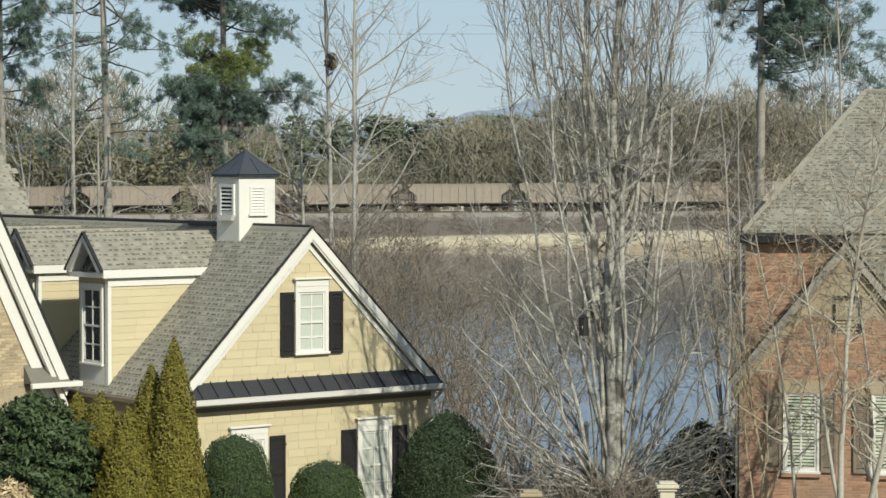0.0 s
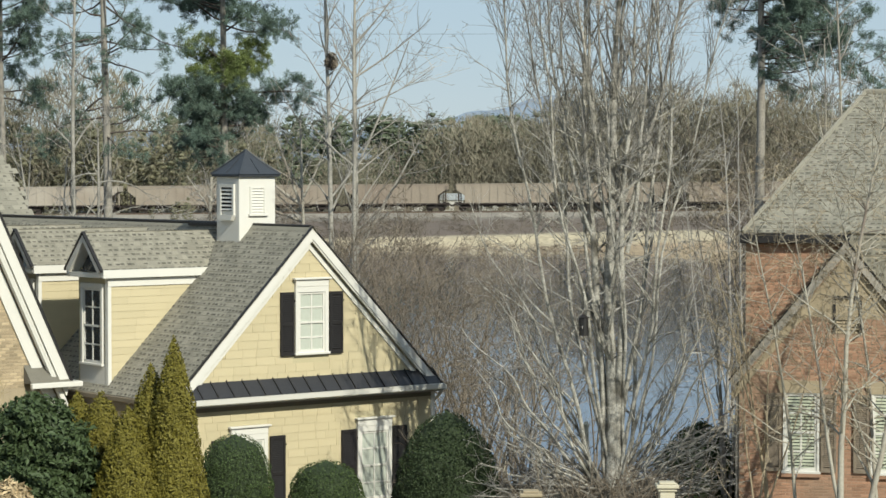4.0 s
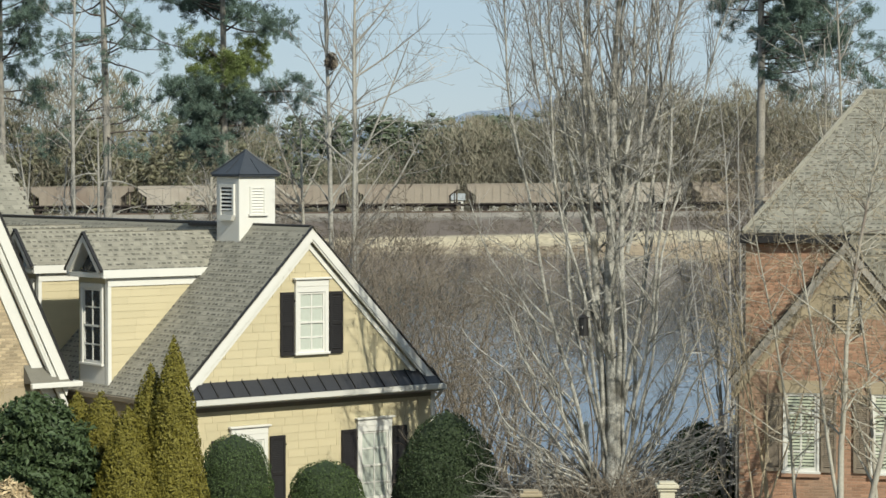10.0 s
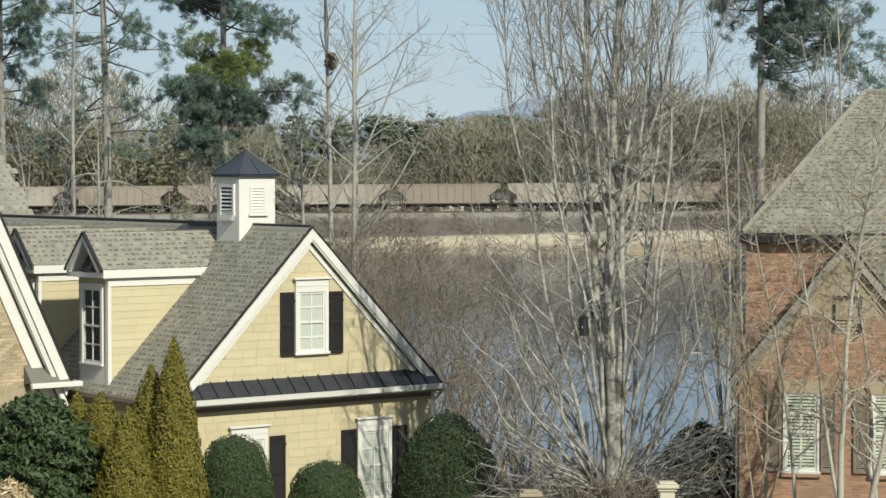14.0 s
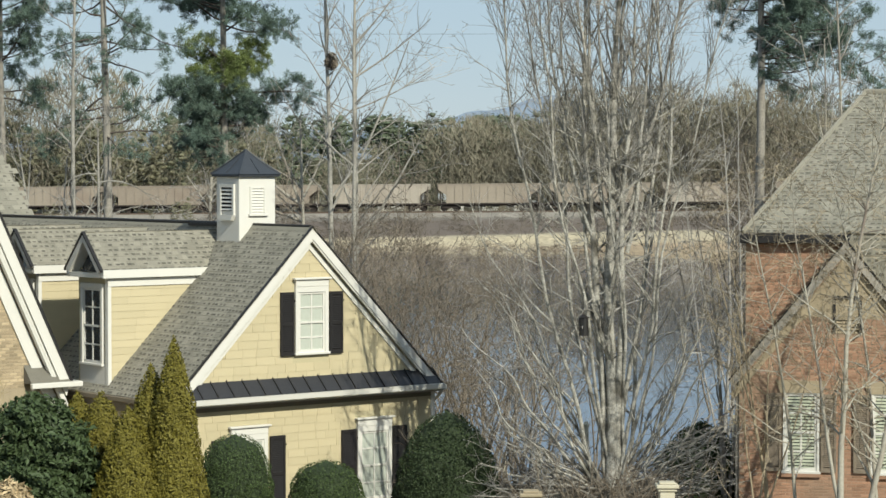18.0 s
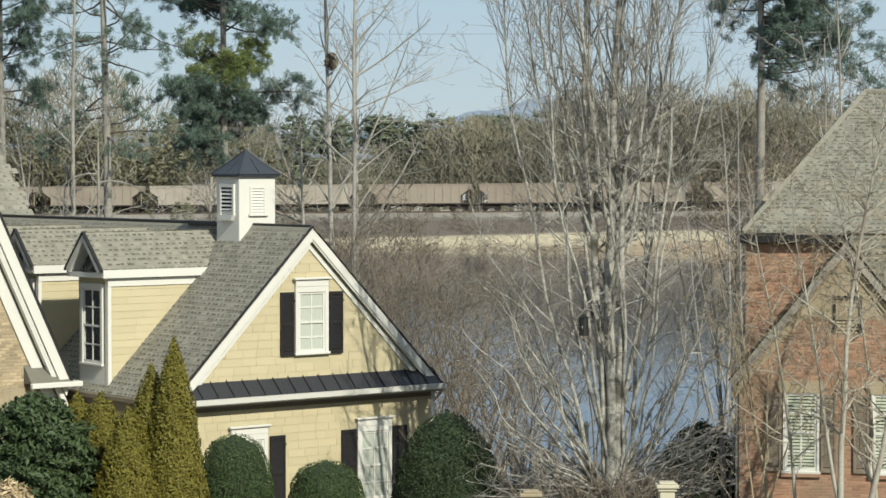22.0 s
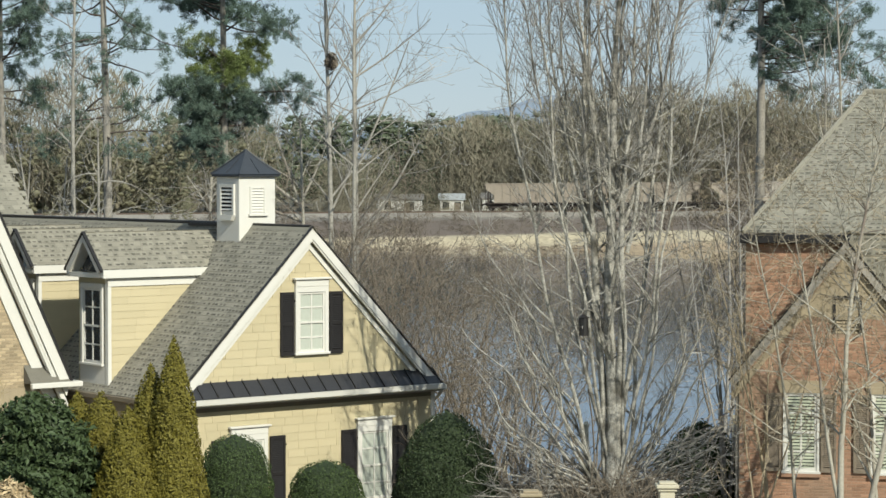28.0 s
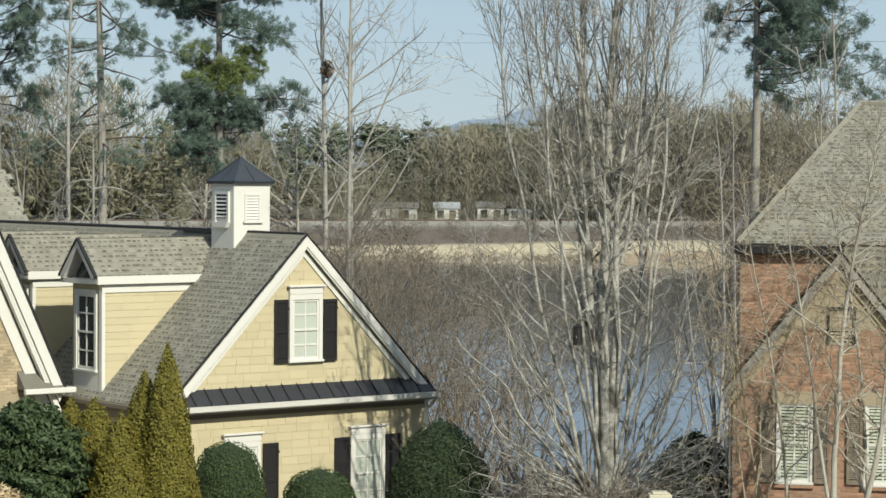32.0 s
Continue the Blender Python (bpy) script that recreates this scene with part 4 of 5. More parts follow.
        ln = rng.uniform(lo, hi) * (1.15 - 0.5 * t / (len(pts) - 1))
        q, qr, _ = limb_line(rng, p, d, ln, r, max(spec[-1] * 0.7, r * 0.35), 4 if ln > 0.8 else (3 if ln > 0.4 else 2), wander, lift)
        out[level].append((q, qr))
        ramify(rng, out, q, qr, level + 1, spec)


def bare_tree(name, base, stems, spec, seed, label, bark, twig, sides=(7, 5, 3), split=1, group="", wander=0.045, taper=0.12, single=10):
    """Leafless tree. stems: (direction, length, radius, start height, lift). Stems are single parts, finer wood is joined."""
    rng = random.Random(seed)
    T = thing(name, Matrix.Translation(base), label, "tree", group)
    levels = [[] for _ in spec[:-1]]
    main = None
    for d, ln, r, h, lift in stems:
        start = Vector((0, 0, h))
        if main and main[0].z < h < main[-1].z:
            i = max(k for k in range(len(main) - 1) if main[k].z <= h)
            start = main[i].lerp(main[i + 1], (h - main[i].z) / max(1e-6, main[i + 1].z - main[i].z))
        pts, rad, _ = limb_line(rng, start, Vector(d), ln, r, max(0.008, r * taper), 10, wander, lift)
        main = main or pts
        smooth(part("stem", Shape().tube(pts, rad, sides[0]), bark, T))
        ramify(rng, levels, pts, rad, 0, spec)
    for i, lv in enumerate(levels):
        s = Shape()
        lone = 0
        for q, qr in lv:
            if i == 0 and lone < single and (q[-1] - q[0]).length > 0.7:
                part("limb", Shape().tube(q, qr, sides[1]), bark, T)
                lone += 1
            else:
                s.tube(q, qr, sides[1] if i < split else sides[2])
        if s.v:
            tagged(part("branchwork" if i < split else "crown", s, bark if i < split else twig, T), kind="stuff")
    return T


def quads(centers, normals, size, rng, aspect=1.0, jitter=0.5):
    """Small leaf faces at the centres, facing roughly along the normals."""
    n = len(centers)
    nr = normals + rng.normal(0, jitter, (n, 3))
    nr /= np.linalg.norm(nr, axis=1, keepdims=True) + 1e-9
    a = np.cross(nr, rng.normal(0, 1, (n, 3)))
    a /= np.linalg.norm(a, axis=1, keepdims=True) + 1e-9
    b = np.cross(nr, a)
    sz = (size * rng.uniform(0.6, 1.3, n))[:, None]
    a, b = a * sz * 0.5, b * sz * 0.5 * aspect
    bulge = nr * sz * 0.12
    v = np.stack([centers - b, centers + a * 0.8 + bulge, centers + b, centers - a * 0.8 + bulge], 1).reshape(-1, 3)
    f = np.arange(4 * n).reshape(-1, 4)
    return v, f


def mesh_from(name, v, f, material):
    me = bpy.data.meshes.new(name)
    me.from_pydata(v.tolist(), [], f if isinstance(f, list) else f.tolist())
    me.materials.append(material)
    return me


def shrub(name, base, profile, count, size, leaf, seed, label, category="shrub", lump=0.12, trunk=0.05, aspect=1.0, flat=0.7, group="", body=0.7, inner="inner_leaf"):
    """A dense bush: leaves in several layers round an uneven body of revolution. profile: (height, radius) pairs."""
    rng = np.random.default_rng(seed)
    T = thing(name, Matrix.Translation(base), label, category, group)
    hs, rs = np.array([p[0] for p in profile]), np.array([p[1] for p in profile])
    grid_h = np.linspace(hs[0], hs[-1], 60)
    wts = np.interp(grid_h, hs, rs) + 0.03
    h = rng.choice(grid_h, count, p=wts / wts.sum()) + rng.uniform(-0.5, 0.5, count) * (hs[-1] - hs[0]) / 60
    th = rng.uniform(0, 2 * np.pi, count)
    r = np.interp(h, hs, rs)
    ph = rng.uniform(0, 6.28, 6)
    bump = sum(np.sin(th * k + h * q + ph[i]) for i, (k, q) in enumerate(((2, 3.1), (3, -4.3), (5, 6.2), (7, -9.1), (9, 13.0), (4, 17.0)))) / 6
    depth = rng.uniform(0, 1, count) ** 2
    rr = r * (1 + lump * bump) * (1 - (0.92 - body) * depth) + rng.normal(0, size * 0.25, count)
    c = np.stack([rr * np.cos(th), rr * np.sin(th), (h + rng.normal(0, size * 0.3, count)) * (1 - 0.03 * depth)], 1)
    dr = np.interp(h + 0.05, hs, rs) - np.interp(h - 0.05, hs, rs)
    nrm = np.stack([np.cos(th), np.sin(th), -dr / 0.1 + 0.25], 1)
    nrm /= np.linalg.norm(nrm, axis=1, keepdims=True)
    v, f = quads(c, nrm, size, rng, aspect, flat)
    tagged(part("foliage", mesh_from("foliage", v, f, leaf), None, T), kind="stuff")
    # the dark core stands in for shade seen through gaps in the leaves
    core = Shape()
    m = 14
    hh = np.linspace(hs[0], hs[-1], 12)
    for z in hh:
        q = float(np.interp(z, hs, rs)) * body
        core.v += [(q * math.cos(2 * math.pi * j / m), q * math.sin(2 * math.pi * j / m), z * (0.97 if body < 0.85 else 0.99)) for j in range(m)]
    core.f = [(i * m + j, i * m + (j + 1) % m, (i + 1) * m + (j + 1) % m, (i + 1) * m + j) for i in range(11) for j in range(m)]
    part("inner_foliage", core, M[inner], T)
    part("trunk", Shape().tube([Vector((0, 0, -0.3)), Vector((0, 0, hs[-1] * 0.5))], [trunk, trunk * 0.6], 7), M["bark_dark"], T)
    return T


def tuft_cloud(rng, centers, radius, per, needle):
    """Needle tufts: thin slivers radiating from each centre."""
    n = len(centers) * per
    c = np.repeat(np.array(centers), per, axis=0) + rng.normal(0, radius * 0.3, (n, 3))
    d = rng.normal(0, 1, (n, 3)) + np.array([0, 0, 0.3])
    d /= np.linalg.norm(d, axis=1, keepdims=True)
    s = np.cross(d, rng.normal(0, 1, (n, 3)))
    s /= np.linalg.norm(s, axis=1, keepdims=True)
    ln = radius * rng.uniform(0.5, 1.1, n)[:, None]
    v = np.stack([c - s * needle, c + s * needle, c + d * ln], 1).reshape(-1, 3)
    return v, np.arange(3 * n).reshape(-1, 3)


def pine(base, height, radius, limbs, seed, label, lean=(0, 0), lit=(), dens=1.0, tuft=0.2, name="pine_tree", group=""):
    """limbs: (height, azimuth degrees, length, rise); crooked, with side twigs that end in bunches of needles; lit:
    those whose needles are paler, coloured as if sunlit.
    """
    rng = random.Random(seed)
    nr = np.random.default_rng(seed)
    T = thing(name, Matrix.Translation(base), label, "tree", group)
    pts = [Vector((lean[0] * t + 0.12 * math.sin(5 * t + seed), lean[1] * t, height * t)) for t in np.linspace(0, 1, 12)]
    smooth(part("trunk", Shape().tube(pts, [radius * (1 - 0.72 * i / 11) for i in range(12)], 9), M["bark_pine"], T))
    normal, pale, twigs = [], [], Shape()
    for k, (h, az, ln, up) in enumerate(limbs):
        t = h / height * 11
        i = min(10, int(t))
        p = pts[i].lerp(pts[i + 1], t - i)
        d = Vector((math.cos(radians(az)), math.sin(radians(az)), up))
        q, qr, _ = limb_line(rng, p, d, ln, radius * 0.17, 0.014, 10, 0.13, 0.02)
        smooth(part("limb", Shape().tube(q, qr, 5), M["bark_dark"], T))
        into = pale if k in lit else normal
        for j in range(max(2, int(ln * 3.4 * dens))):
            tt = 10 * (1 - 0.72 * rng.random() ** 1.3)
            a = min(9, int(tt))
            c = q[a].lerp(q[a + 1], tt - a)
            w, wr, wd = limb_line(rng, c, turn_from(q[a + 1] - q[a], radians(rng.uniform(25, 80)), rng.uniform(0, 6.283)), rng.uniform(0.25, 0.85), 0.012, 0.006, 3, 0.2, 0.12)
            twigs.tube(w, wr, 3)
            for _ in range(rng.randint(2, 5)):
                into.append((w[-1] + Vector((rng.gauss(0, 0.15), rng.gauss(0, 0.15), rng.gauss(0.03, 0.1))))[:])
        into.append(q[-1][:])
    tagged(part("twig_spray", twigs, M["bark_dark"], T), kind="stuff")
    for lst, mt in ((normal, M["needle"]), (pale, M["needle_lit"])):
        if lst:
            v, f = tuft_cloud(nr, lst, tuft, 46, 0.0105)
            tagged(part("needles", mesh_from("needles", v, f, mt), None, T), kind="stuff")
    return T


def vase_tree():
    """The large many-stemmed bare tree in the garden: stems leave the foot in a fan and turn upright."""
    rng = random.Random(21)
    T = thing("bare_maple_tree", Matrix.Translation((3.8, 55.0, 0)), "tall bare many-stemmed tree with pale grey bark", "tree")
    spec = [(2.9, 46, 0.5, 2.0, 0.16, 0.05, 0.12), (5.2, 42, 0.3, 1.0, 0.18, 0.05, 0.15), (4.4, 44, 0.12, 0.45, 0.19, 0.04, 0.2), 0.0048]
    shoot = [(2.0, 24, 0.9, 2.3, 0.06, 0.1, 0.5), (3.6, 28, 0.3, 0.9, 0.09, 0.08, 0.1), 0.0048]
    side = [(2.6, 50, 0.4, 1.4, 0.17, 0.03, 0.2), (3.2, 45, 0.2, 0.7, 0.18, 0.03, 0.2), 0.0055]
    low = [(3.0, 48, 0.3, 1.1, 0.16, 0.0, 0.25), (4.2, 45, 0.15, 0.5, 0.18, -0.01, 0.2), 0.0048]
    levels, lower = [[], [], []], [[], []]

    def stem(dx, dy, z0, z1, r0, r1, bend, wob, name="stem", into=levels, how=spec):
        """dx, dy: where the stem ends, z0 and z1: its ends' heights; bend below 1 spreads it early."""
        ph = [rng.uniform(0, 6.283) for _ in range(4)]
        x0 = rng.uniform(-0.4, 0.4) if r0 < 0.09 else rng.uniform(-0.12, 0.12)
        n = 16
        pts, rad = [], []
        for k in range(n + 1):
            t = k / n
            w = wob * min(1, t * 3)
            pts.append(Vector((x0 * (1 - t) + dx * t ** bend + w * (math.sin(7 * t + ph[0]) + 0.6 * math.sin(17 * t + ph[1])), dy * t ** bend + w * math.sin(8 * t + ph[2]), z0 + (z1 - z0) * t)))
            rad.append(r0 * (1 - t) ** 0.85 + r1)
        smooth(part(name, Shape().tube(pts, rad, 8 if r0 > 0.06 else 6), M["bark_pale"], T))
        ramify(rng, into, pts, rad, 0, how)
        if z1 > 12:
            ramify(rng, lower, pts, rad, 0, shoot)

    stem(0.12, 0.0, -0.3, 14.5, 0.15, 0.02, 1.0, 0.07, "trunk")
    stem(-0.75, 0.15, 0.4, 14.0, 0.1, 0.014, 0.8, 0.07)
    stem(0.5, -0.2, 0.8, 13.5, 0.09, 0.012, 0.8, 0.06)
    for k, dx in enumerate((-2.9, -2.3, -1.8, -1.3, -0.35, 0.95, 1.45, 1.9, 2.7)):
        stem(dx + rng.uniform(-0.1, 0.1), rng.uniform(-0.9, 0.9), rng.uniform(0.3, 1.8), rng.uniform(14.0, 16.0) - 0.7 * abs(dx), rng.uniform(0.03, 0.052), 0.01, rng.uniform(0.6, 1.0), 0.13)
    # upright forks high on the trunk and on the thicker stems
    for dx, z0, z1 in ((-0.5, 9.3, 14.5), (0.45, 9.8, 14.8), (-0.9, 7.4, 14.0), (0.95, 6.8, 14.2), (-1.6, 7.0, 13.5), (1.7, 7.2, 13.5)):
        stem(dx, rng.uniform(-0.4, 0.4), z0, z1, 0.045, 0.008, 0.7, 0.04)
    # thinner stems that spread wide and low
    for k in range(20):
        sd = -1 if k % 2 else 1
        stem(sd * rng.uniform(1.8, 3.4), rng.uniform(-0.7, 1.1), rng.uniform(0.4, 1.6), rng.uniform(4.2, 8.2), rng.uniform(0.012, 0.038), 0.008, rng.uniform(0.6, 1.1), 0.14, "stem", lower, side)
    for k in range(52):
        sd = 1 if k % 5 < 2 else -1
        stem(sd * rng.uniform(1.2, 3.3), rng.uniform(-1.1, 0.9), rng.uniform(0.8, 1.6), rng.uniform(1.3, 3.4), rng.uniform(0.022, 0.034), 0.006, rng.uniform(0.6, 1.2), 0.14, "low_limb", lower, low)
    lone = 0
    rest, crown = Shape(), Shape()
    for q, qr in levels[0]:
        if lone < 260 and (q[-1] - q[0]).length > 0.7:
            part("limb", Shape().tube(q, qr, 5), M["bark_pale"], T)
            lone += 1
        else:
            rest.tube(q, qr, 4)
    for q, qr in levels[1] + levels[2] + lower[0] + lower[1]:
        crown.tube(q, qr, 3)
    tagged(part("branchwork", rest, M["bark_pale"], T), kind="stuff")
    tagged(part("crown", crown, M["twig_pale"], T), kind="stuff")


vase_tree()


def front_right_trees():
    # thin pale trees before the brick house
    spec2 = [(2.0, 46, 0.7, 2.2, 0.13, 0.02, 0.2), (3.0, 48, 0.3, 1.0, 0.16, 0.0, 0.1), (2.4, 48, 0.15, 0.5, 0.16, -0.02, 0.2), 0.0068]
    spec = [(5.4, 58, 0.6, 2.2, 0.13, 0.01, 0.2), (5.6, 52, 0.25, 0.85, 0.17, 0.0, 0.12), (3.2, 50, 0.1, 0.35, 0.17, -0.02, 0.2), 0.0055]
    bare_tree("bare_birch_tree", (8.25, 50.5, 0), [((-0.05, 0, 1), 10.5, 0.085, -0.2, 0.0), ((-0.16, 0.1, 1), 7.0, 0.045, 1.6, 0.0)], spec, 31, "slender bare birch tree with pale bark", M["bark_birch"], M["twig_tan"], group="birches before the brick house")
    bare_tree("bare_birch_tree", (8.65, 51, 0), [((0.07, 0, 1), 10.0, 0.08, -0.2, 0.0), ((0.2, 0.1, 1), 5.0, 0.04, 2.0, 0.0)], spec, 32, "slender leaning bare birch tree with pale bark", M["bark_birch"], M["twig_tan"], group="birches before the brick house")
    bare_tree("bare_birch_tree", (7.65, 52, 0), [((-0.01, 0, 1), 9.0, 0.05, -0.2, 0.0)], spec, 33, "thin bare birch sapling", M["bark_birch"], M["twig_tan"], group="birches before the brick house")
    bare_tree("bare_birch_tree", (9.3, 51.5, 0), [((0.02, 0, 1), 9.5, 0.05, -0.2, 0.0), ((-0.2, 0, 1), 5.0, 0.03, 1.0, 0.0)], spec, 34, "thin bare birch sapling beside the wall", M["bark_birch"], M["twig_tan"], group="birches before the brick house")
    bare_tree("bare_birch_tree", (7.1, 53, 0), [((0.1, 0, 1), 7.5, 0.045, -0.2, 0.0), ((-0.15, 0, 1), 6.5, 0.035, 0.6, 0.0)], spec2, 35, "thin bare forked sapling", M["twig_tan"], M["twig_tan"], group="birches before the brick house")
    bare_tree("bare_birch_tree", (6.75, 52.5, 0), [((0.12, 0, 1), 6.0, 0.03, -0.2, 0.0), ((0.3, 0, 1), 5.0, 0.025, 0.8, 0.0), ((-0.1, 0, 1), 5.0, 0.025, 0.5, 0.0)], spec2, 36, "thin bare twiggy sapling by the gate pillar", M["twig_tan"], M["twig_tan"], group="birches before the brick house")
    # bare trees on the near shore between the houses
    for i, (x, y, h) in enumerate(((6.6, 56.5, 7.0), (10.6, 86, 14.0), (13.2, 88, 15.0), (9.6, 84, 14.5))):
        bare_tree("bare_shore_tree", (x, y, rise(x, y) - 0.1), [((0.03 * (-1) ** i, 0, 1), h, 0.075, 0, 0.0), ((0.2, 0.1, 1), h * 0.75, 0.05, 0.5, 0.01), ((-0.18, 0, 1), h * 0.7, 0.045, 0.7, 0.01)], spec2, 40 + i,
                  "thin bare brown shore tree", M["twig_pale"], M["twig_brown"], group="bare shore trees")
    for i, (x, y, h) in enumerate(((11.4, 99, 15.0), (12.4, 103, 15.5), (13.2, 98, 15.5), (14.2, 104, 16.0), (15.2, 100, 15.5), (16.6, 104, 15.5))):
        bare_tree("bare_shore_tree", (x, y, rise(x, y) - 0.1), [((0.25 * math.cos(k * 1.7 + i), 0.2 * math.sin(k * 1.7 + i), 1), h * (0.8 + 0.1 * (k % 3)), 0.05, 0, 0.0) for k in range(4)], [(2.8, 45, 0.8, 2.4, 0.11, 0.02, 0.5), (3.0, 45, 0.3, 1.1, 0.13, 0.0, 0.1), 0.009], 140 + i,
                  "thicket of bare brown trees on the lake shore", M["twig_brown"], M["twig_brown"], group="bare shore trees")
    spec3 = [(2.6, 50, 0.6, 2.0, 0.15, 0.02, 0.25), (3.2, 50, 0.25, 0.9, 0.17, 0.0, 0.1), 0.0095]
    for i, (x, y, h) in enumerate(((-5.6, 88, 11.5), (-4.7, 91, 12.5), (-3.9, 87, 12.0), (-3.1, 92, 11.0), (-2.3, 88, 10.5), (-6.6, 94, 12.5), (-1.2, 90, 10.0))):
        bare_tree("bare_thicket_tree", (x, y, rise(x, y) - 0.1), [((0.4 * math.cos(k * 1.9 + i), 0.3 * math.sin(k * 1.9 + i), 1), h * (0.75 + 0.1 * (k % 3)), 0.05, 0, 0.0) for k in range(5)], spec3, 160 + i,
                  "bare brown thicket tree on the lake shore", M["twig_brown"], M["twig_brown"], group="bare thicket by the shore", wander=0.07)
    for i, (x, y, h) in enumerate(((-1.6, 74, 9.0), (-0.4, 76, 9.5), (0.9, 75, 8.5), (-2.6, 78, 10.0), (-4.2, 80, 10.0), (4.8, 78, 8.0), (0.2, 73, 6.5), (-3.4, 77, 10.0), (-1.0, 71, 6.5), (3.2, 80, 8.5), (0.0, 82, 10.0), (-2.0, 83, 10.5), (1.5, 84, 9.5), (-1.2, 79, 9.0), (1.6, 72, 6.0), (0.6, 70, 5.0), (2.6, 74, 7.0), (1.0, 68, 4.6), (2.0, 67, 4.4), (-2.2, 75, 8.0), (1.2, 79, 8.5), (-0.6, 85, 9.5), (2.4, 83, 8.0), (-3.0, 82, 9.5))):
        bare_tree("bare_shore_shrub", (x, y, rise(x, y) - 0.1), [((0.35 * math.cos(k * 1.3 + i), 0.35 * math.sin(k * 1.3 + i), 1), h * (0.75 + 0.1 * (k % 3)), 0.035, 0, 0.0) for k in range(5)], spec2, 60 + i,
                  "twiggy bare brown bush on the lake shore", M["twig_brown"], M["twig_brown"], group="bare shore shrubs", wander=0.07)


front_right_trees()


def left_trees():
    spec = [(1.5, 48, 0.9, 3.4, 0.11, 0.03, 0.25), (2.4, 45, 0.4, 1.4, 0.14, 0.02, 0.1), (2.0, 45, 0.2, 0.6, 0.14, 0.0, 0.2), 0.009]

    def at(px, y):
        return (px - 784) / 4336 * y

    def tall(px, y, h, r, seed, lean=0.0, bark="bark_grey", label="tall bare tree with a straight grey trunk", extra=()):
        x = at(px, y)
        bare_tree("bare_tall_tree", (x, y, rise(x, y) - 0.2), [((lean, 0, 1), h, r, 0, 0.0), *extra], spec, seed, label, M[bark], M["twig_pale"], group="tall bare trees behind the house", wander=0.009, taper=0.35)

    tall(131, 92, 19, 0.13, 71)
    tall(168, 90, 13, 0.1, 72, 0.02, extra=[((0.9, 0, 0.3), 2.2, 0.035, 11.0, -0.12), ((-0.9, 0, 0.25), 1.6, 0.03, 11.3, -0.12), ((0.8, 0, 0.4), 2.4, 0.03, 9.5, -0.1)])
    tall(590, 88, 20, 0.13, 73, -0.002, "bark_grey", "tall trunk carrying a squirrel nest")
    tall(622, 86, 19, 0.11, 74, -0.005, extra=[((0.85, 0, 0.5), 3.4, 0.035, 14.3, 0.03), ((0.95, 0, 0.3), 3.2, 0.03, 13.2, 0.04), ((0.7, 0, 0.8), 3.6, 0.035, 15.4, 0.02)])
    tall(634, 89.5, 18, 0.1, 75, 0.012, extra=[((0.55, 0, 1), 4.6, 0.07, 8.4, 0.0), ((0.5, 0, 1), 5.0, 0.05, 11.5, 0.03), ((-0.4, 0.1, 1), 4, 0.04, 9.5, 0.04)])
    tall(548, 90, 13.5, 0.11, 76, -0.01, "bark_birch", "low spreading bare tree with whitish limbs", extra=[((-0.9, 0, 0.5), 2.8, 0.07, 10.2, 0.06), ((0.5, 0, 1), 2.8, 0.05, 10.4, 0.04), ((-0.4, 0, 1), 3.0, 0.06, 10.0, 0.02), ((-1, 0, 0.25), 2.6, 0.055, 9.6, 0.05)])
    tall(33, 95, 13.6, 0.07, 77, 0.004, extra=[((-0.15, 0, 1), 3.0, 0.05, 10.5, 0.0)])
    tall(78, 110, 12.5, 0.07, 78, 0.1)
    tall(365, 94, 11.6, 0.16, 79, 0.0, "bark_birch", "broken pale trunk beside the pine")
    x = at(588, 88)
    n = thing("squirrel_nest", Matrix.Translation((x - 0.02, 87.85, 12.45)), "ball of dry brown leaves and twigs in a tree fork", "nest")
    nr = np.random.default_rng(8)
    d = nr.normal(0, 1, (900, 3))
    d /= np.linalg.norm(d, axis=1, keepdims=True)
    v, f = quads(d * nr.uniform(0.1, 0.28, 900)[:, None] * np.array([0.85, 0.85, 1.15]), d, 0.12, nr, 1.0, 0.7)
    part("leaves", mesh_from("leaves", v, f, M["twig_brown"]), None, n)
    # pines
    rng = random.Random(4)
    y = 100
    x = at(392, y)
    limbs = [(rng.uniform(17.3, 20.8), az + rng.uniform(-15, 15), rng.uniform(1.6, 3.6), rng.uniform(-0.1, 0.4)) for az in range(0, 720, 36)]
    limbs += [(16.0 + rng.uniform(-0.5, 0.6), az, rng.uniform(1.1, 2.0), 0.25) for az in range(0, 360, 24)]
    limbs += [(14.6 + rng.uniform(-0.9, 0.5), az, rng.uniform(1.0, 2.2), -0.05) for az in range(0, 360, 60)]
    limbs += [(18.0, 180, 3.6, 0.35), (19.0, 175, 3.4, 0.1), (19.0, 5, 3.8, 0.1), (15.2, 0, 3.3, -0.1), (14.8, 10, 3.0, -0.15), (15.0, 185, 2.2, -0.1)]
    limbs += [(13.3 + rng.uniform(-0.8, 1.0), az, rng.uniform(0.8, 1.8), 0.0) for az in range(120, 300, 22)]
    limbs += [(rng.uniform(13.0, 15.0), rng.uniform(60, 320), rng.uniform(0.9, 2.1), rng.uniform(-0.1, 0.25)) for _ in range(16)]
    pine((x, y, -3.4), 24.5, 0.25, limbs, 5, "large pine tree with a bright tuft coloured as sunlit", lit=set(range(20, 35)), dens=2.1)
    limbs = [(rng.uniform(13, 20), rng.uniform(0, 360), rng.uniform(1.2, 3.2), rng.uniform(-0.4, 0.3)) for _ in range(22)] + [(18.2, -10, 3.9, -0.75), (17.0, 190, 2.6, -0.1)]
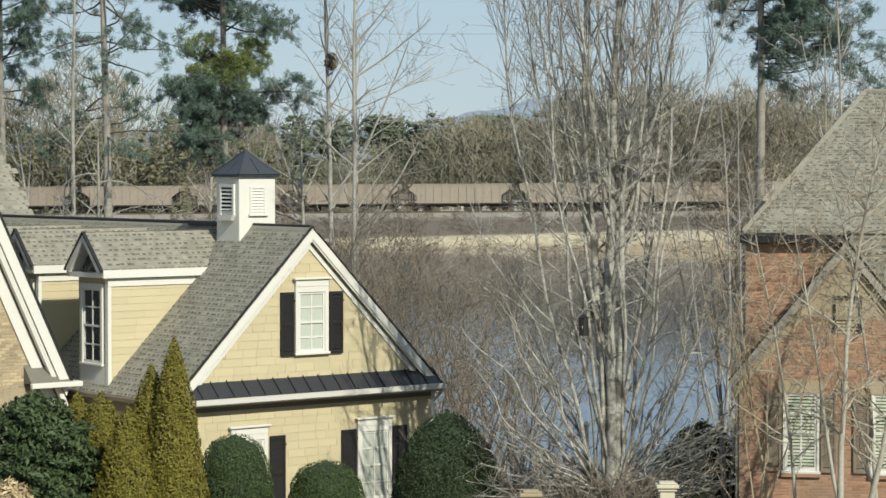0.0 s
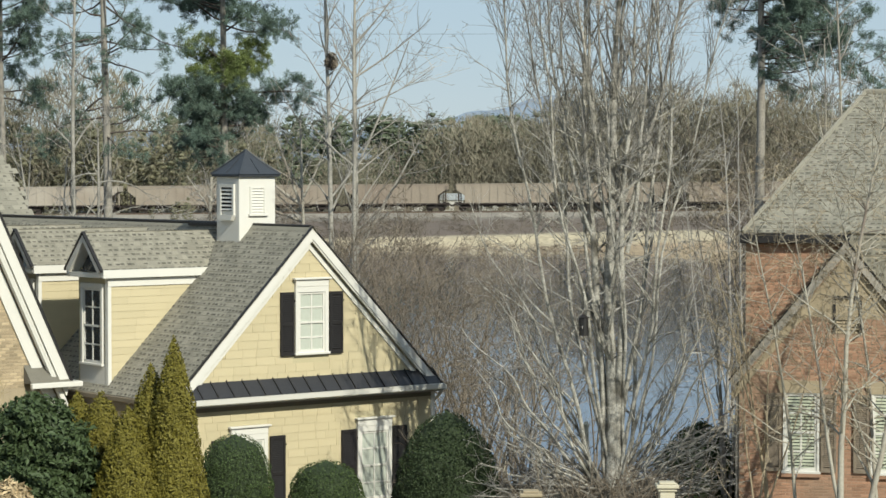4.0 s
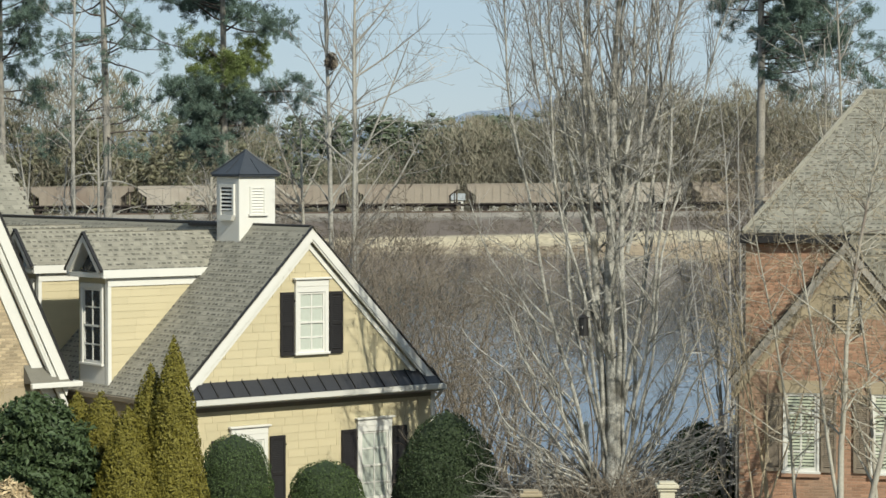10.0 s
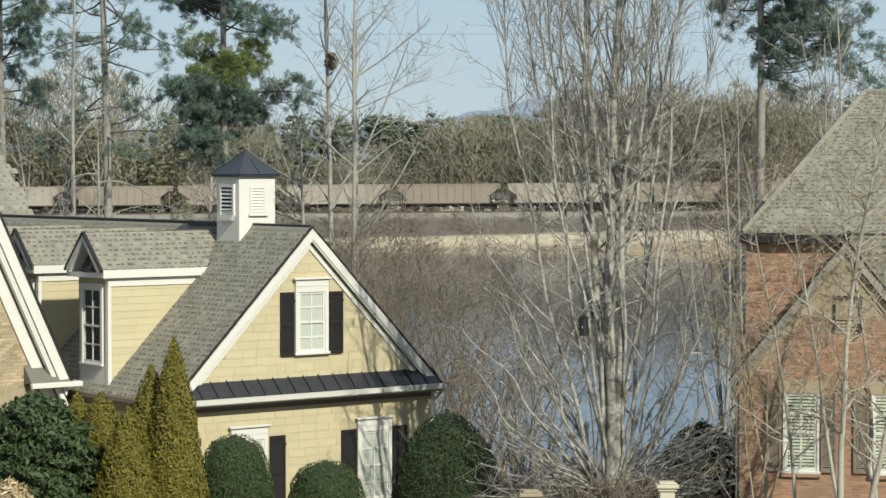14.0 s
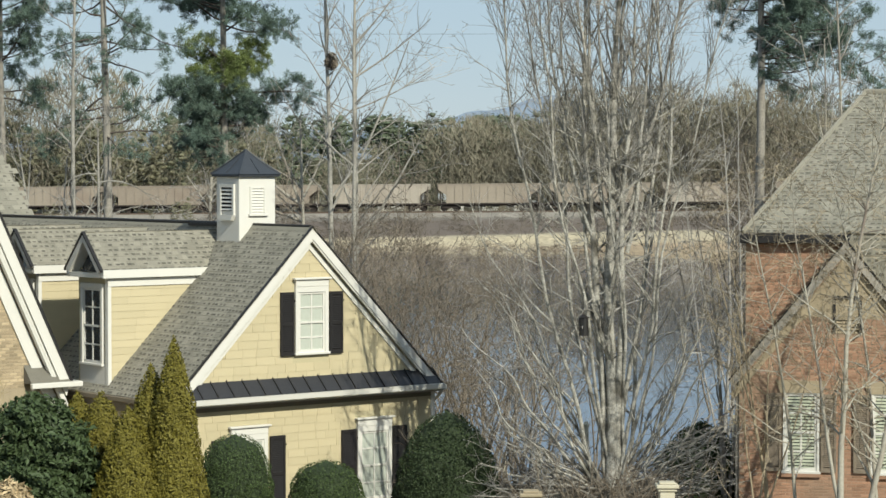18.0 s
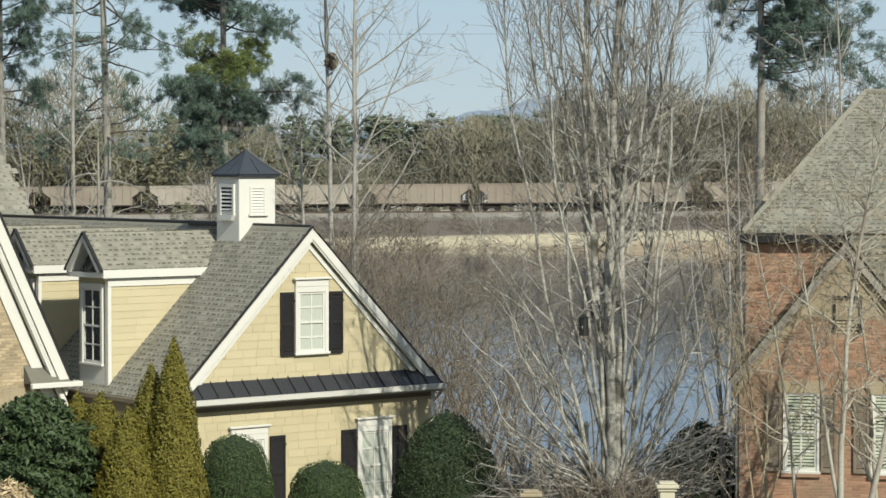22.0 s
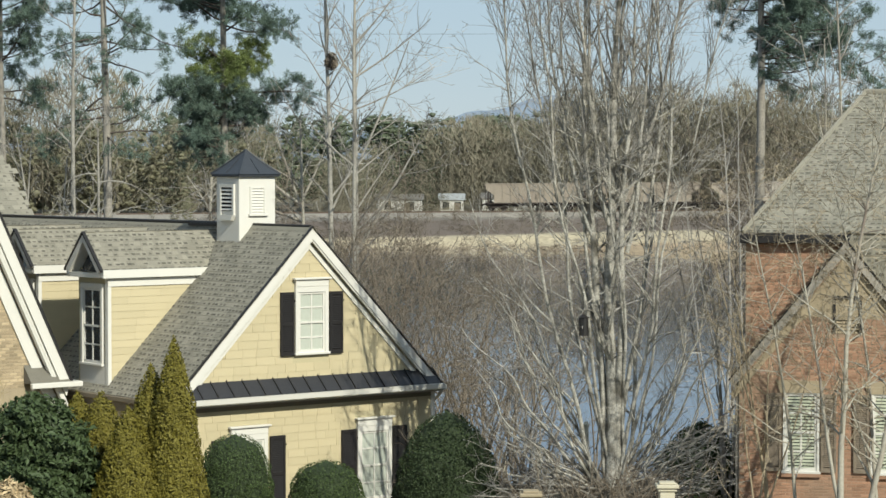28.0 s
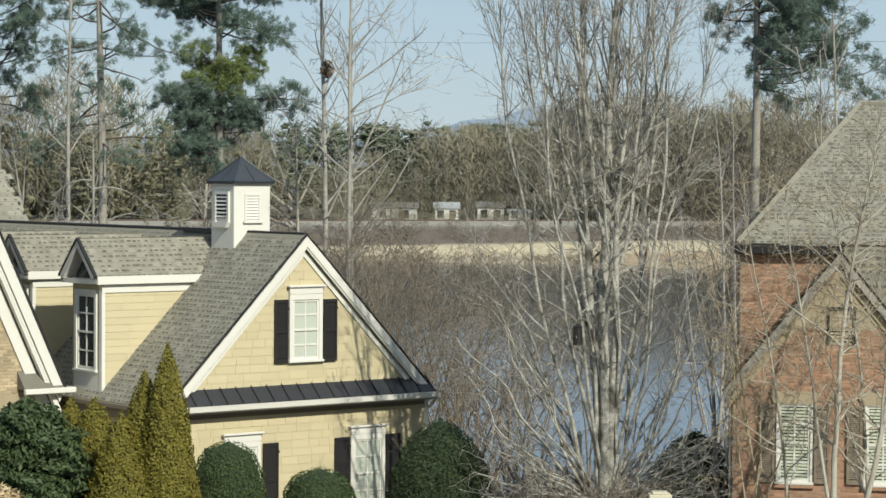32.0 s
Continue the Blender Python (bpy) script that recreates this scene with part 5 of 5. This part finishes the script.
    pine((at(186, 96), 96, -3.2), 24, 0.25, limbs, 6, "tall pine tree with a thick straight trunk", dens=0.7)
    limbs = [(rng.uniform(14.5, 20), rng.uniform(0, 360), rng.uniform(1.5, 3.2), rng.uniform(-0.1, 0.3)) for _ in range(28)]
    pine((at(8, 98), 98, -3.2), 22, 0.2, limbs, 7, "tall pine tree with spreading dark limbs", dens=1.5)
    limbs = [(rng.uniform(15.2, 21.5), rng.uniform(-85, 85), rng.uniform(1.5, 4.6), rng.uniform(-0.25, 0.2)) for _ in range(54)] + [(18.4, 175, 1.9, -0.45), (18.0, 185, 1.7, -0.4), (18.8, 170, 1.6, -0.5)]
    pine((at(1341, 95), 95, -3.2), 24, 0.27, limbs, 11, "tall pine tree with blue-green needles beyond the brick house", dens=1.0)
    limbs = [(rng.uniform(12, 17), rng.uniform(0, 360), rng.uniform(1.0, 2.5), rng.uniform(-0.2, 0.3)) for _ in range(22)]
    pine((at(1590, 90), 90, -3.2), 19, 0.16, limbs, 12, "pine tree beyond the brick house", dens=1.0)
    tall(1466, 88, 16, 0.06, 91, 0.0, "bark_birch", "slim pale bare tree beyond the brick house")
    tall(1512, 86, 17, 0.09, 92, -0.01, "bark_birch", "slim pale bare tree beyond the brick house", extra=[((-0.25, 0, 1), 7, 0.05, 9.0, 0.0)])
    tall(1475, 89, 14, 0.05, 93, 0.01, "bark_birch", "slim pale bare tree beyond the brick house")


left_trees()


def garden():
    shrub("dry_grass_clump", (-8.45, 47.6, 0), [(0, 0.25), (1.2, 0.4), (2.2, 0.42), (2.5, 0.3), (2.62, 0.04)], 6000, 0.06, M["dry"], 15, "tan dry ornamental grass clump", "grass", lump=0.2, aspect=3.0)
    gold = [(3.0, 40, 0.4, 1.2, 0.12, 0.04, 0.15), (3.2, 45, 0.2, 0.5, 0.14, 0.02, 0.2), 0.006]
    bare_tree("bare_golden_shrub", (-9.55, 51.6, 0), [((0.18 * math.cos(k), 0.18 * math.sin(k), 1), 3.7 + 0.25 * (k % 4), 0.025, 0, 0.0) for k in range(9)], gold, 88, "tall bare shrub with golden-brown twigs", M["twig_gold"], M["twig_gold"])
    cone = [(0, 0.55), (0.6, 0.66), (1.6, 0.64), (2.8, 0.5), (4.0, 0.34), (4.8, 0.17), (5.25, 0.02)]
    def scaled(p, h, r):
        return [(a * h / p[-1][0], b * r) for a, b in p]
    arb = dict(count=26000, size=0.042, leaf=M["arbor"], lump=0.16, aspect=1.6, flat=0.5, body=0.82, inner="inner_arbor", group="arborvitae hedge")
    shrub("arborvitae", (-5.5, 50, 0), scaled(cone, 5.25, 1.12), seed=1, label="tall conical golden-green arborvitae before the house", **arb)
    shrub("arborvitae", (-6.02, 50.4, 0), scaled(cone, 4.65, 1.3), seed=2, label="conical golden-green arborvitae beside a taller one", **arb)
    shrub("arborvitae", (-6.42, 49.8, 0), scaled(cone, 3.85, 1.45), seed=3, label="low bushy golden-green arborvitae in the hedge", **arb)
    shrub("arborvitae", (-7.2, 51.5, 0), scaled(cone, 4.0, 1.55), seed=4, label="bushy olive-green arborvitae before the eaves", **arb)
    shrub("arborvitae", (-7.75, 51.8, 0), scaled(cone, 3.95, 1.5), seed=5, label="bushy olive-green arborvitae before the eaves", **arb)
    dome = [(0, 0.85), (0.8, 1.05), (1.7, 1.08), (2.2, 0.98), (2.55, 0.78), (2.76, 0.5), (2.86, 0.2), (2.88, 0.02)]
    shrub("laurel_bush", (-8.35, 50, 0), [(0, 1.0), (1, 1.3), (2.5, 1.25), (3.4, 0.95), (3.9, 0.6), (4.1, 0.05)], 24000, 0.085, M["laurel"], 6, "broad dark-green laurel bush", lump=0.45, body=0.62, aspect=1.7)
    shrub("boxwood", (-4.6, 54, 0), scaled(dome, 2.85, 0.78), 19000, 0.036, M["box"], 7, "clipped round dark-green boxwood", lump=0.07, body=0.9, group="clipped bushes")
    shrub("boxwood", (-2.61, 54.5, 0), scaled(dome, 2.2, 0.8), 17000, 0.036, M["box"], 8, "clipped low round dark-green boxwood", lump=0.08, body=0.9, group="clipped bushes")
    shrub("holly_bush", (0.1, 57, 0), [(0, 1.15), (1, 1.28), (1.9, 1.1), (2.6, 0.72), (2.92, 0.35), (3.05, 0.02)], 20000, 0.05, M["holly"], 9, "dense dark-green holly bush", lump=0.08, body=0.88)
    shrub("holly_bush", (6.1, 57.5, 0), [(0, 1.0), (1, 1.15), (1.9, 0.95), (2.5, 0.5), (2.75, 0.02)], 20000, 0.07, M["laurel"], 10, "dense dark-green holly bush beside the brick wall", lump=0.35, body=0.68)
    # twiggy bare shrub round the foot of the large tree
    spec = [(2.6, 45, 0.3, 0.9, 0.14, 0.0, 0.1), (3.0, 45, 0.15, 0.4, 0.14, 0.0, 0.2), 0.006]
    rng = random.Random(77)
    for i, (x, y) in enumerate(((2.6, 54.3), (3.1, 53.7), (3.7, 53.5), (4.2, 53.9), (4.7, 54.2), (5.2, 55.4), (3.4, 54.8), (4.5, 55.2))):
        bare_tree("bare_shrub", (x, y, 0), [((rng.gauss(0, 0.5), rng.gauss(0, 0.5), 1), rng.uniform(1.7, 2.7), 0.02, 0, -0.05) for _ in range(30)], spec, 80 + i, "arching bare brown shrub under the tree", M["twig_brown"], M["twig_brown"], split=0, group="bare shrubs under the tree", wander=0.14)
    for i, (x, y) in enumerate(((1.1, 58.0), (1.9, 58.6), (0.9, 60.2), (2.5, 59.5))):
        bare_tree("bare_shrub", (x, y, 0), [((rng.gauss(0, 0.5), rng.gauss(0, 0.5), 1), rng.uniform(2.0, 3.2), 0.016, 0, -0.04) for _ in range(16)], spec, 180 + i, "low bare dark-brown shrub by the lake", M["twig_brown"], M["twig_brown"], split=0, group="bare shrubs under the tree", wander=0.14)
    for x, h in ((1.87, 1.82), (4.77, 2.0)):
        P = thing("gate_pillar", Matrix.Translation((x, 52, 0)), "square cream stone pillar with a moulded cap" if h > 1.9 else "square weathered tan stone pillar with a moulded cap", "pillar", "stone pillars")
        face = M["stone"] if h > 1.9 else M["stucco"]
        part("shaft", Shape().box(-0.16, 0.16, -0.16, 0.16, -0.1, h - 0.16, 0.012), face, P)
        part("cap", Shape().box(-0.2, 0.2, -0.2, 0.2, h - 0.16, h - 0.1, 0.01).box(-0.24, 0.24, -0.24, 0.24, h - 0.1, h - 0.02, 0.015).box(-0.17, 0.17, -0.17, 0.17, h - 0.02, h + 0.03, 0.012), face, P)
    F = thing("bird_feeder", Matrix.Translation((3.11, 54.1, 5.0)), "dark tubular bird feeder hanging in the bare tree", "bird feeder")
    part("tube", Shape().tube([Vector((0, 0, 0)), Vector((0, 0, 0.4))], [0.105, 0.105], 10, True), M["black"], F)
    part("lid", Shape().tube([Vector((0, 0, 0.4)), Vector((0, 0, 0.47))], [0.13, 0.02], 10, True), M["black"], F)
    part("hanger", Shape().tube([Vector((0, 0, 0.47)), Vector((0, 0, 0.95))], [0.006, 0.006], 4), M["black"], F)
    for x, y, z1 in ((2.0, 79, -0.2), (3.05, 78, 0.15), (9.2, 77, 1.0), (4.1, 70, 0.75)):
        P = thing("dock_post", Matrix.Translation((x, y, rise(x, y) - 0.3)), "weathered pale wooden dock post", "post", "dock posts")
        part("shaft", Shape().tube([Vector((0, 0, 0)), Vector((0, 0, z1 + 1.4))], [0.08, 0.075], 9, True), M["stone"], P)
        part("cap", Shape().tube([Vector((0, 0, z1 + 1.4)), Vector((0, 0, z1 + 1.5))], [0.1, 0.03], 9, True), M["stone"], P)


garden()


# ---- far side: woods, brush, buildings ----
def far_woods():
    rng = np.random.default_rng(12)

    def crown(kind):
        if kind in ("bare", "brush"):
            n = 650 if kind == "bare" else 280
            h = rng.uniform(0.12, 1.0, n)
            sp = 0.22 * np.sin(np.pi * np.clip(h, 0, 0.98)) + 0.02
            c = np.stack([rng.normal(0, 1, n) * sp, rng.normal(0, 1, n) * sp, h], 1)
            d = np.stack([c[:, 0] * 2.0 + rng.normal(0, 0.45, n), rng.normal(0, 0.45, n), np.ones(n)], 1)
            d /= np.linalg.norm(d, axis=1, keepdims=True)
            s = np.stack([rng.choice((-1, 1), n) * (0.0028 if kind == "bare" else 0.009), np.zeros(n), np.zeros(n)], 1) * rng.uniform(0.5, 1.5, n)[:, None]
            ln = rng.uniform(0.04, 0.12, n)[:, None]
            v = np.stack([c - s, c + s, c + d * ln], 1).reshape(-1, 3)
            tr = np.array([[-0.012, 0, 0], [0.012, 0, 0], [0.0, 0, 0.85]])
            v = np.concatenate([v, tr])
            return v, np.arange(len(v)).reshape(-1, 3)
        wide = 0.2 if kind == "pine" else 0.28
        vs, fs, k = [], [], 0
        g = (1 + 5 ** 0.5) / 2
        ico = np.array([(-1, g, 0), (1, g, 0), (-1, -g, 0), (1, -g, 0), (0, -1, g), (0, 1, g), (0, -1, -g), (0, 1, -g), (g, 0, -1), (g, 0, 1), (-g, 0, -1), (-g, 0, 1)]) / 1.9
        tri = np.array([(0, 11, 5), (0, 5, 1), (0, 1, 7), (0, 7, 10), (0, 10, 11), (1, 5, 9), (5, 11, 4), (11, 10, 2), (10, 7, 6), (7, 1, 8),
                        (3, 9, 4), (3, 4, 2), (3, 2, 6), (3, 6, 8), (3, 8, 9), (4, 9, 5), (2, 4, 11), (6, 2, 10), (8, 6, 7), (9, 8, 1)])
        n = 36
        hh = rng.uniform(0.14, 0.95, n)
        rr = wide * np.sqrt(np.sin(np.pi * np.clip(hh * 0.93 + 0.05, 0, 1))) * rng.uniform(0.1, 0.62, n)
        aa = rng.uniform(0, 6.283, n)
        mid = np.stack([rr * np.cos(aa), rr * np.sin(aa), hh], 1)
        size = rng.uniform(0.022, 0.045, n)
        for p, q in zip(mid, size):
            vs.append(p + ico * q * rng.uniform(0.6, 1.25, (12, 1)) * np.array([1, 1, 0.75]))
            fs.extend((tri + k).tolist())
            k += 12
        m = 24
        d = rng.normal(0, 1, (n * m, 3))
        d /= np.linalg.norm(d, axis=1, keepdims=True)
        c = np.repeat(mid, m, axis=0) + d * np.repeat(size, m)[:, None] * rng.uniform(0.8, 2.8, (n * m, 1))
        v, f = quads(c, d, 0.0132, rng, 1.4, 0.9)
        vs.append(v)
        fs.extend((f + k).tolist())
        return np.concatenate(vs), fs

    lib = {k: [crown(k) for _ in range(5)] for k in ("bare", "brush", "pine", "leafy")}

    def plant(name, spots, material, label, kind):
        vs, fs, k = [], [], 0
        for x, y, h, w in spots:
            v, f = lib[kind][rng.integers(5)]
            a = rng.uniform(0, 6.283)
            m = np.array([[math.cos(a), -math.sin(a), 0], [math.sin(a), math.cos(a), 0], [0, 0, 1]])
            q = (v @ m.T) * np.array([h * w, h * w, h]) + np.array([x, y, max(rise(x, y) - 0.3, LAKE_Z - 0.1)])
            vs.append(q)
            fs.extend([[i + k for i in face] for face in f] if isinstance(f, list) else (f + k).tolist())
            k += len(q)
        ob = new(name, mesh_from(name, np.concatenate(vs), fs, material))
        tagged(ob, label, "woods", "", "stuff")

    def spread(n, x0, x1, y0, y1, h0, h1, w0=0.8, w1=1.3):
        return [(rng.uniform(x0, x1), rng.uniform(y0, y1), rng.uniform(h0, h1), rng.uniform(w0, w1)) for _ in range(n)]

    plant("far_evergreen_woods", spread(50, -85, 90, 410, 440, 14, 17, 1.0, 1.5) + spread(16, -95, 105, 440, 560, 13, 16.5) + spread(30, -26, 16, 404, 416, 15.6, 17.6, 1.3, 1.9) + spread(16, 6, 30, 408, 422, 15, 17.5, 1.2, 1.6) + spread(26, 15, 75, 400, 430, 12, 17) + spread(34, -78, -28, 392, 430, 13, 20) + spread(16, -120, 120, 600, 700, 15, 19) + spread(16, 42, 78, 395, 440, 16, 21) + spread(18, -62, 4, 412, 440, 15, 17.5) + spread(9, -9, 2, 396, 404, 8, 11, 1.0, 1.5), M["wood_green"], "dense evergreen woods beyond the railway", "pine")
    plant("far_olive_woods", spread(30, -70, 90, 400, 420, 7, 13) + spread(36, -78, -28, 380, 410, 9, 16) + spread(22, 18, 66, 396, 415, 12, 18) + spread(16, -72, -40, 378, 392, 10, 17), M["wood_olive"], "olive-brown winter woods beyond the railway", "leafy")
    plant("far_bare_woods", spread(60, -110, 110, 400, 470, 7, 12) + spread(150, -35, 60, 370, 384, 1.6, 2.6, 1.5, 2.4) + spread(55, -16, 46, 383, 388, 3.0, 6.0, 0.9, 1.4) + spread(130, 18, 62, 378, 400, 11, 20.5, 1.0, 1.6) + spread(34, -3, 19, 394, 404, 11, 16, 1.2, 1.8) + spread(14, -74, -50, 385, 400, 17, 25, 1.2, 1.7) + spread(14, -45, -25, 385, 410, 13, 18) + spread(16, -12, 20, 388, 398, 8, 13) + spread(14, -20, -11, 384, 392, 7, 11), M["wood_bare"], "bare grey woods beyond the railway", "bare")
    plant("embankment_brush", spread(330, -65, 65, 303, 338, 0.6, 1.35, 1.8, 3.2) + spread(110, -65, 60, 294.5, 303, 0.3, 0.7, 1.5, 2.6) + spread(130, -65, 65, 333, 350, 0.7, 1.7, 1.6, 2.8) + spread(60, -50, 65, 303, 318, 1.0, 1.9, 1.2, 2.2) + spread(60, -24, -5, 295, 303, 0.7, 1.3, 1.4, 2.2), M["brush"], "bare brown brush on the railway embankment", "brush")
    plant("shore_reeds", spread(260, -60, 17, 262, 286, 0.7, 1.3, 2.0, 3.6) + spread(60, 17, 60, 238, 252, 0.6, 1.0, 2.0, 3.4), M["reed"], "brown dead reeds in the shallows", "brush")
    plant("left_brush", spread(10, -62, -26, 300, 345, 2.5, 4.5, 0.8, 1.4), M["wood_olive"], "olive thicket before the railway", "leafy")


def far_buildings():
    def hut(x, y, w, d, h, rh, wall, roof, label):
        T = thing("far_building", Matrix.Translation((x, y, rise(x, y))), label, "building", "low buildings beyond the railway")
        part("wall", Shape().box(-w / 2, w / 2, -d / 2, d / 2, 0, h), wall, T)
        part("roof", Shape().prism([(-d / 2 - 0.3, h), (d / 2 + 0.3, h), (0, h + rh)], "x", -w / 2 - 0.3, w / 2 + 0.3), roof, T)
        n = max(2, int(w / 3))
        for i in range(n):
            xx = -w / 2 + w * (i + 0.5) / n
            win = part("window", Shape().box(xx - 0.5, xx + 0.5, -d / 2 - 0.05, -d / 2, 1.0, 2.2), M["dark_pane"], T)
            part("frame", Shape().box(xx - 0.58, xx + 0.58, -d / 2 - 0.04, -d / 2 + 0.01, 0.92, 2.28), M["white"], win)
        part("door", Shape().box(w * 0.1, w * 0.1 + 0.9, -d / 2 - 0.06, -d / 2, 0, 2.0), M["wood"], T)
    hut(-6.9, 391, 7.2, 6, 2.5, 0.9, M["far_white"], M["far_roof"], "long low white building beyond the railway")
    hut(1.4, 389, 3.7, 5, 2.5, 1.0, M["far_white"], M["pale_roof"], "small bright white building beyond the railway")
    hut(-1.6, 428, 7.0, 7, 4.0, 2.0, M["far_white"], M["pale_roof"], "white house with a pale roof among pines")
    hut(-7.0, 424, 5.0, 6, 3.4, 1.6, M["far_roof"], M["pale_roof"], "grey shed with a pale roof among pines")
    hut(8.4, 391, 4.2, 5, 2.6, 0.9, M["far_white"], M["far_roof"], "low pale building beyond the railway")
    hut(12.9, 387, 3.3, 4, 1.9, 0.5, M["far_white"], M["pale_roof"], "white trailer beyond the railway")
    hut(22, 394, 10, 6, 2.8, 1.3, M["far_roof"], M["far_roof"], "low grey building beyond the railway")
    hut(37, 392, 9, 6, 3.0, 1.4, M["far_white"], M["far_roof"], "low white building among bare trees beyond the railway")


def power_line():
    """A sagging wire across the far shore, with a pole at each end."""
    T = thing("power_line", Matrix.Translation((0, 112, 0)), "thin black overhead wire between wooden poles", "power line")
    for x in (-52, 48):
        part("pole", Shape().tube([Vector((x, 0, -3.6)), Vector((x, 0, 16.4))], [0.16, 0.11], 10, True), M["wood"], T)
        part("crossarm", Shape().box(x - 0.05, x + 0.05, -0.9, 0.9, 15.5, 15.65, 0.01), M["wood"], T)
    for dy, z, sag in ((-0.6, 15.66, 1.1),):
        pts = [Vector((-52 + 100 * k / 40, dy, z - sag * (1 - (k / 20 - 1) ** 2) * 0.9)) for k in range(41)]
        part("wire", Shape().tube(pts, [0.0055] * 41, 4), M["cable"], T)


far_woods()
far_buildings()
power_line()


# ---- the coal train ----
PITCH, SPEED = 16.2, 13.67


def coal_car(material, label, seed):
    """A high-sided coal gondola on two bogies; x along the track, the rail top at z = 0."""
    C = thing("coal_car", Matrix(), label, "train car", "coal cars of the train")
    L = 14.8
    s = Shape()
    # slope sheets at both ends leave the lower corners open over the bogies
    s.prism([(-6.0, 1.2), (6.0, 1.2), (6.15, 2.3), (7.4, 3.2), (7.4, 3.55), (-7.4, 3.55), (-7.4, 3.2), (-6.15, 2.3)], "y", -1.5, 1.5)
    part("body", s, material, C)
    for e in (-1, 1):
        part("end_wall", Shape().box(e * L / 2 - 0.06, e * L / 2 + 0.06, -1.5, 1.5, 3.15, 3.9), material, C)
        part("end_platform", Shape().box(min(e * 6.2, e * (L / 2 + 0.42)), max(e * 6.2, e * (L / 2 + 0.42)), -1.3, 1.3, 0.85, 1.05), M["truck"], C)
        part("coupler", Shape().box(min(e * (L / 2 + 0.42), e * PITCH / 2), max(e * (L / 2 + 0.42), e * PITCH / 2), -0.12, 0.12, 0.7, 0.95), M["truck"], C)
        part("ladder", Shape().box(e * (L / 2 - 0.02) - 0.03, e * (L / 2 - 0.02) + 0.03, -1.62, -1.52, 1.0, 3.7), M["truck"], C)
        for sd in (-1.4, 1.4):
            part("end_post", Shape().box(e * 6.95 - 0.07, e * 6.95 + 0.07, sd - 0.07, sd + 0.07, 1.05, 3.2), M["truck"], C)
        part("centre_post", Shape().box(e * 7.2 - 0.06, e * 7.2 + 0.06, -0.1, 0.1, 1.05, 3.2), material, C)
    for sd in (-1, 1):
        part("top_rail", Shape().box(-L / 2, L / 2, sd * 1.52 - 0.07, sd * 1.52 + 0.07, 3.85, 3.97, 0.01), material, C)
        part("side_wall", Shape().box(-L / 2, L / 2, sd * 1.47 - 0.05, sd * 1.47 + 0.05, 3.55, 3.86), material, C)
        part("side_sill", Shape().box(-L / 2, L / 2, sd * 1.5 - 0.06, sd * 1.5 + 0.06, 1.02, 1.2), M["truck"], C)
        for i in range(13):
            x = -L / 2 + 0.15 + (L - 0.3) * i / 12
            part("side_post", Shape().box(x - 0.07, x + 0.07, sd * 1.545 - 0.04, sd * 1.545 + 0.04, 1.15 if abs(x) < 6.1 else 3.15, 3.86), material, C)
    part("coal_load", Shape().prism([(-1.4, 3.5), (1.4, 3.5), (0.9, 3.75), (-0.9, 3.75)], "x", -L / 2 + 0.3, L / 2 - 0.3), M["coal"], C)
    part("underframe", Shape().box(-L / 2, L / 2, -0.25, 0.25, 0.75, 1.15), M["truck"], C)
    for k in (-3.0, -1.0, 1.0, 3.0):
        part("hopper_door", Shape().prism([(k - 0.8, 1.16), (k + 0.8, 1.16), (k + 0.35, 0.6), (k - 0.35, 0.6)], "y", -1.1, 1.1), M["truck"], C)
    for e in (-1, 1):
        cx = e * (L / 2 - 1.7)
        B = part("bogie", Shape().prism([(cx - 1.25, 0.55), (cx - 0.7, 0.42), (cx + 0.7, 0.42), (cx + 1.25, 0.55), (cx + 0.5, 0.8), (cx - 0.5, 0.8)], "y", -1.12, -0.98)
                 .prism([(cx - 1.25, 0.55), (cx - 0.7, 0.42), (cx + 0.7, 0.42), (cx + 1.25, 0.55), (cx + 0.5, 0.8), (cx - 0.5, 0.8)], "y", 0.98, 1.12).box(cx - 0.2, cx + 0.2, -1, 1, 0.5, 0.85), M["truck"], C)
        for dx in (-0.89, 0.89):
            for sd in (-0.78, 0.78):
                w = Shape()
                w.tube([Vector((cx + dx, sd - 0.07, 0.455)), Vector((cx + dx, sd + 0.07, 0.455))], [0.455, 0.455], 14, True)
                part("wheel", w, M["truck"], B)
    return C


def train():
    kinds = [coal_car(M["car"], "rust-brown high-sided coal car", 1), coal_car(M["car_b"], "grey-brown high-sided coal car", 2), coal_car(M["car_c"], "pale grey high-sided coal car", 3)]
    order = random.Random(14)
    cars = []
    used = set()
    for i in range(28):
        k = order.choice((0, 0, 1, 1, 1, 2) if i else (1,))
        ob = kinds[k] if k not in used else copy_thing(kinds[k], Matrix())
        used.add(k)
        cars.append(ob)
    return cars


cars = train()


def motions():
    heading = Matrix.Rotation(math.atan2(ALONG.y, ALONG.x), 4, "Z") @ Matrix.Rotation(-math.asin(ALONG.z), 4, "Y")
    for i, ob in enumerate(cars):
        rows = []
        for t in (0.0, 2.0, 4.0, 6.0, 8.0, 10.0, 12.0, 14.0, 16.0, 18.0, 20.0, 22.0, 24.0, 26.0, 28.0, 30.0, 32.0):
            # the train slows a little in the first seconds
            late = float(np.interp(t, (0, 3, 6, 10, 16, 24, 32), (-1.45, -0.95, 0.1, 0.0, -0.2, -0.35, -0.45)))
            s = -2.57 - 1.5 * PITCH + PITCH * i + SPEED * (t - 25.0) + late
            rows.append((t, Matrix.Translation(on_track(s)) @ heading))
        walk(ob, rows)


motions()
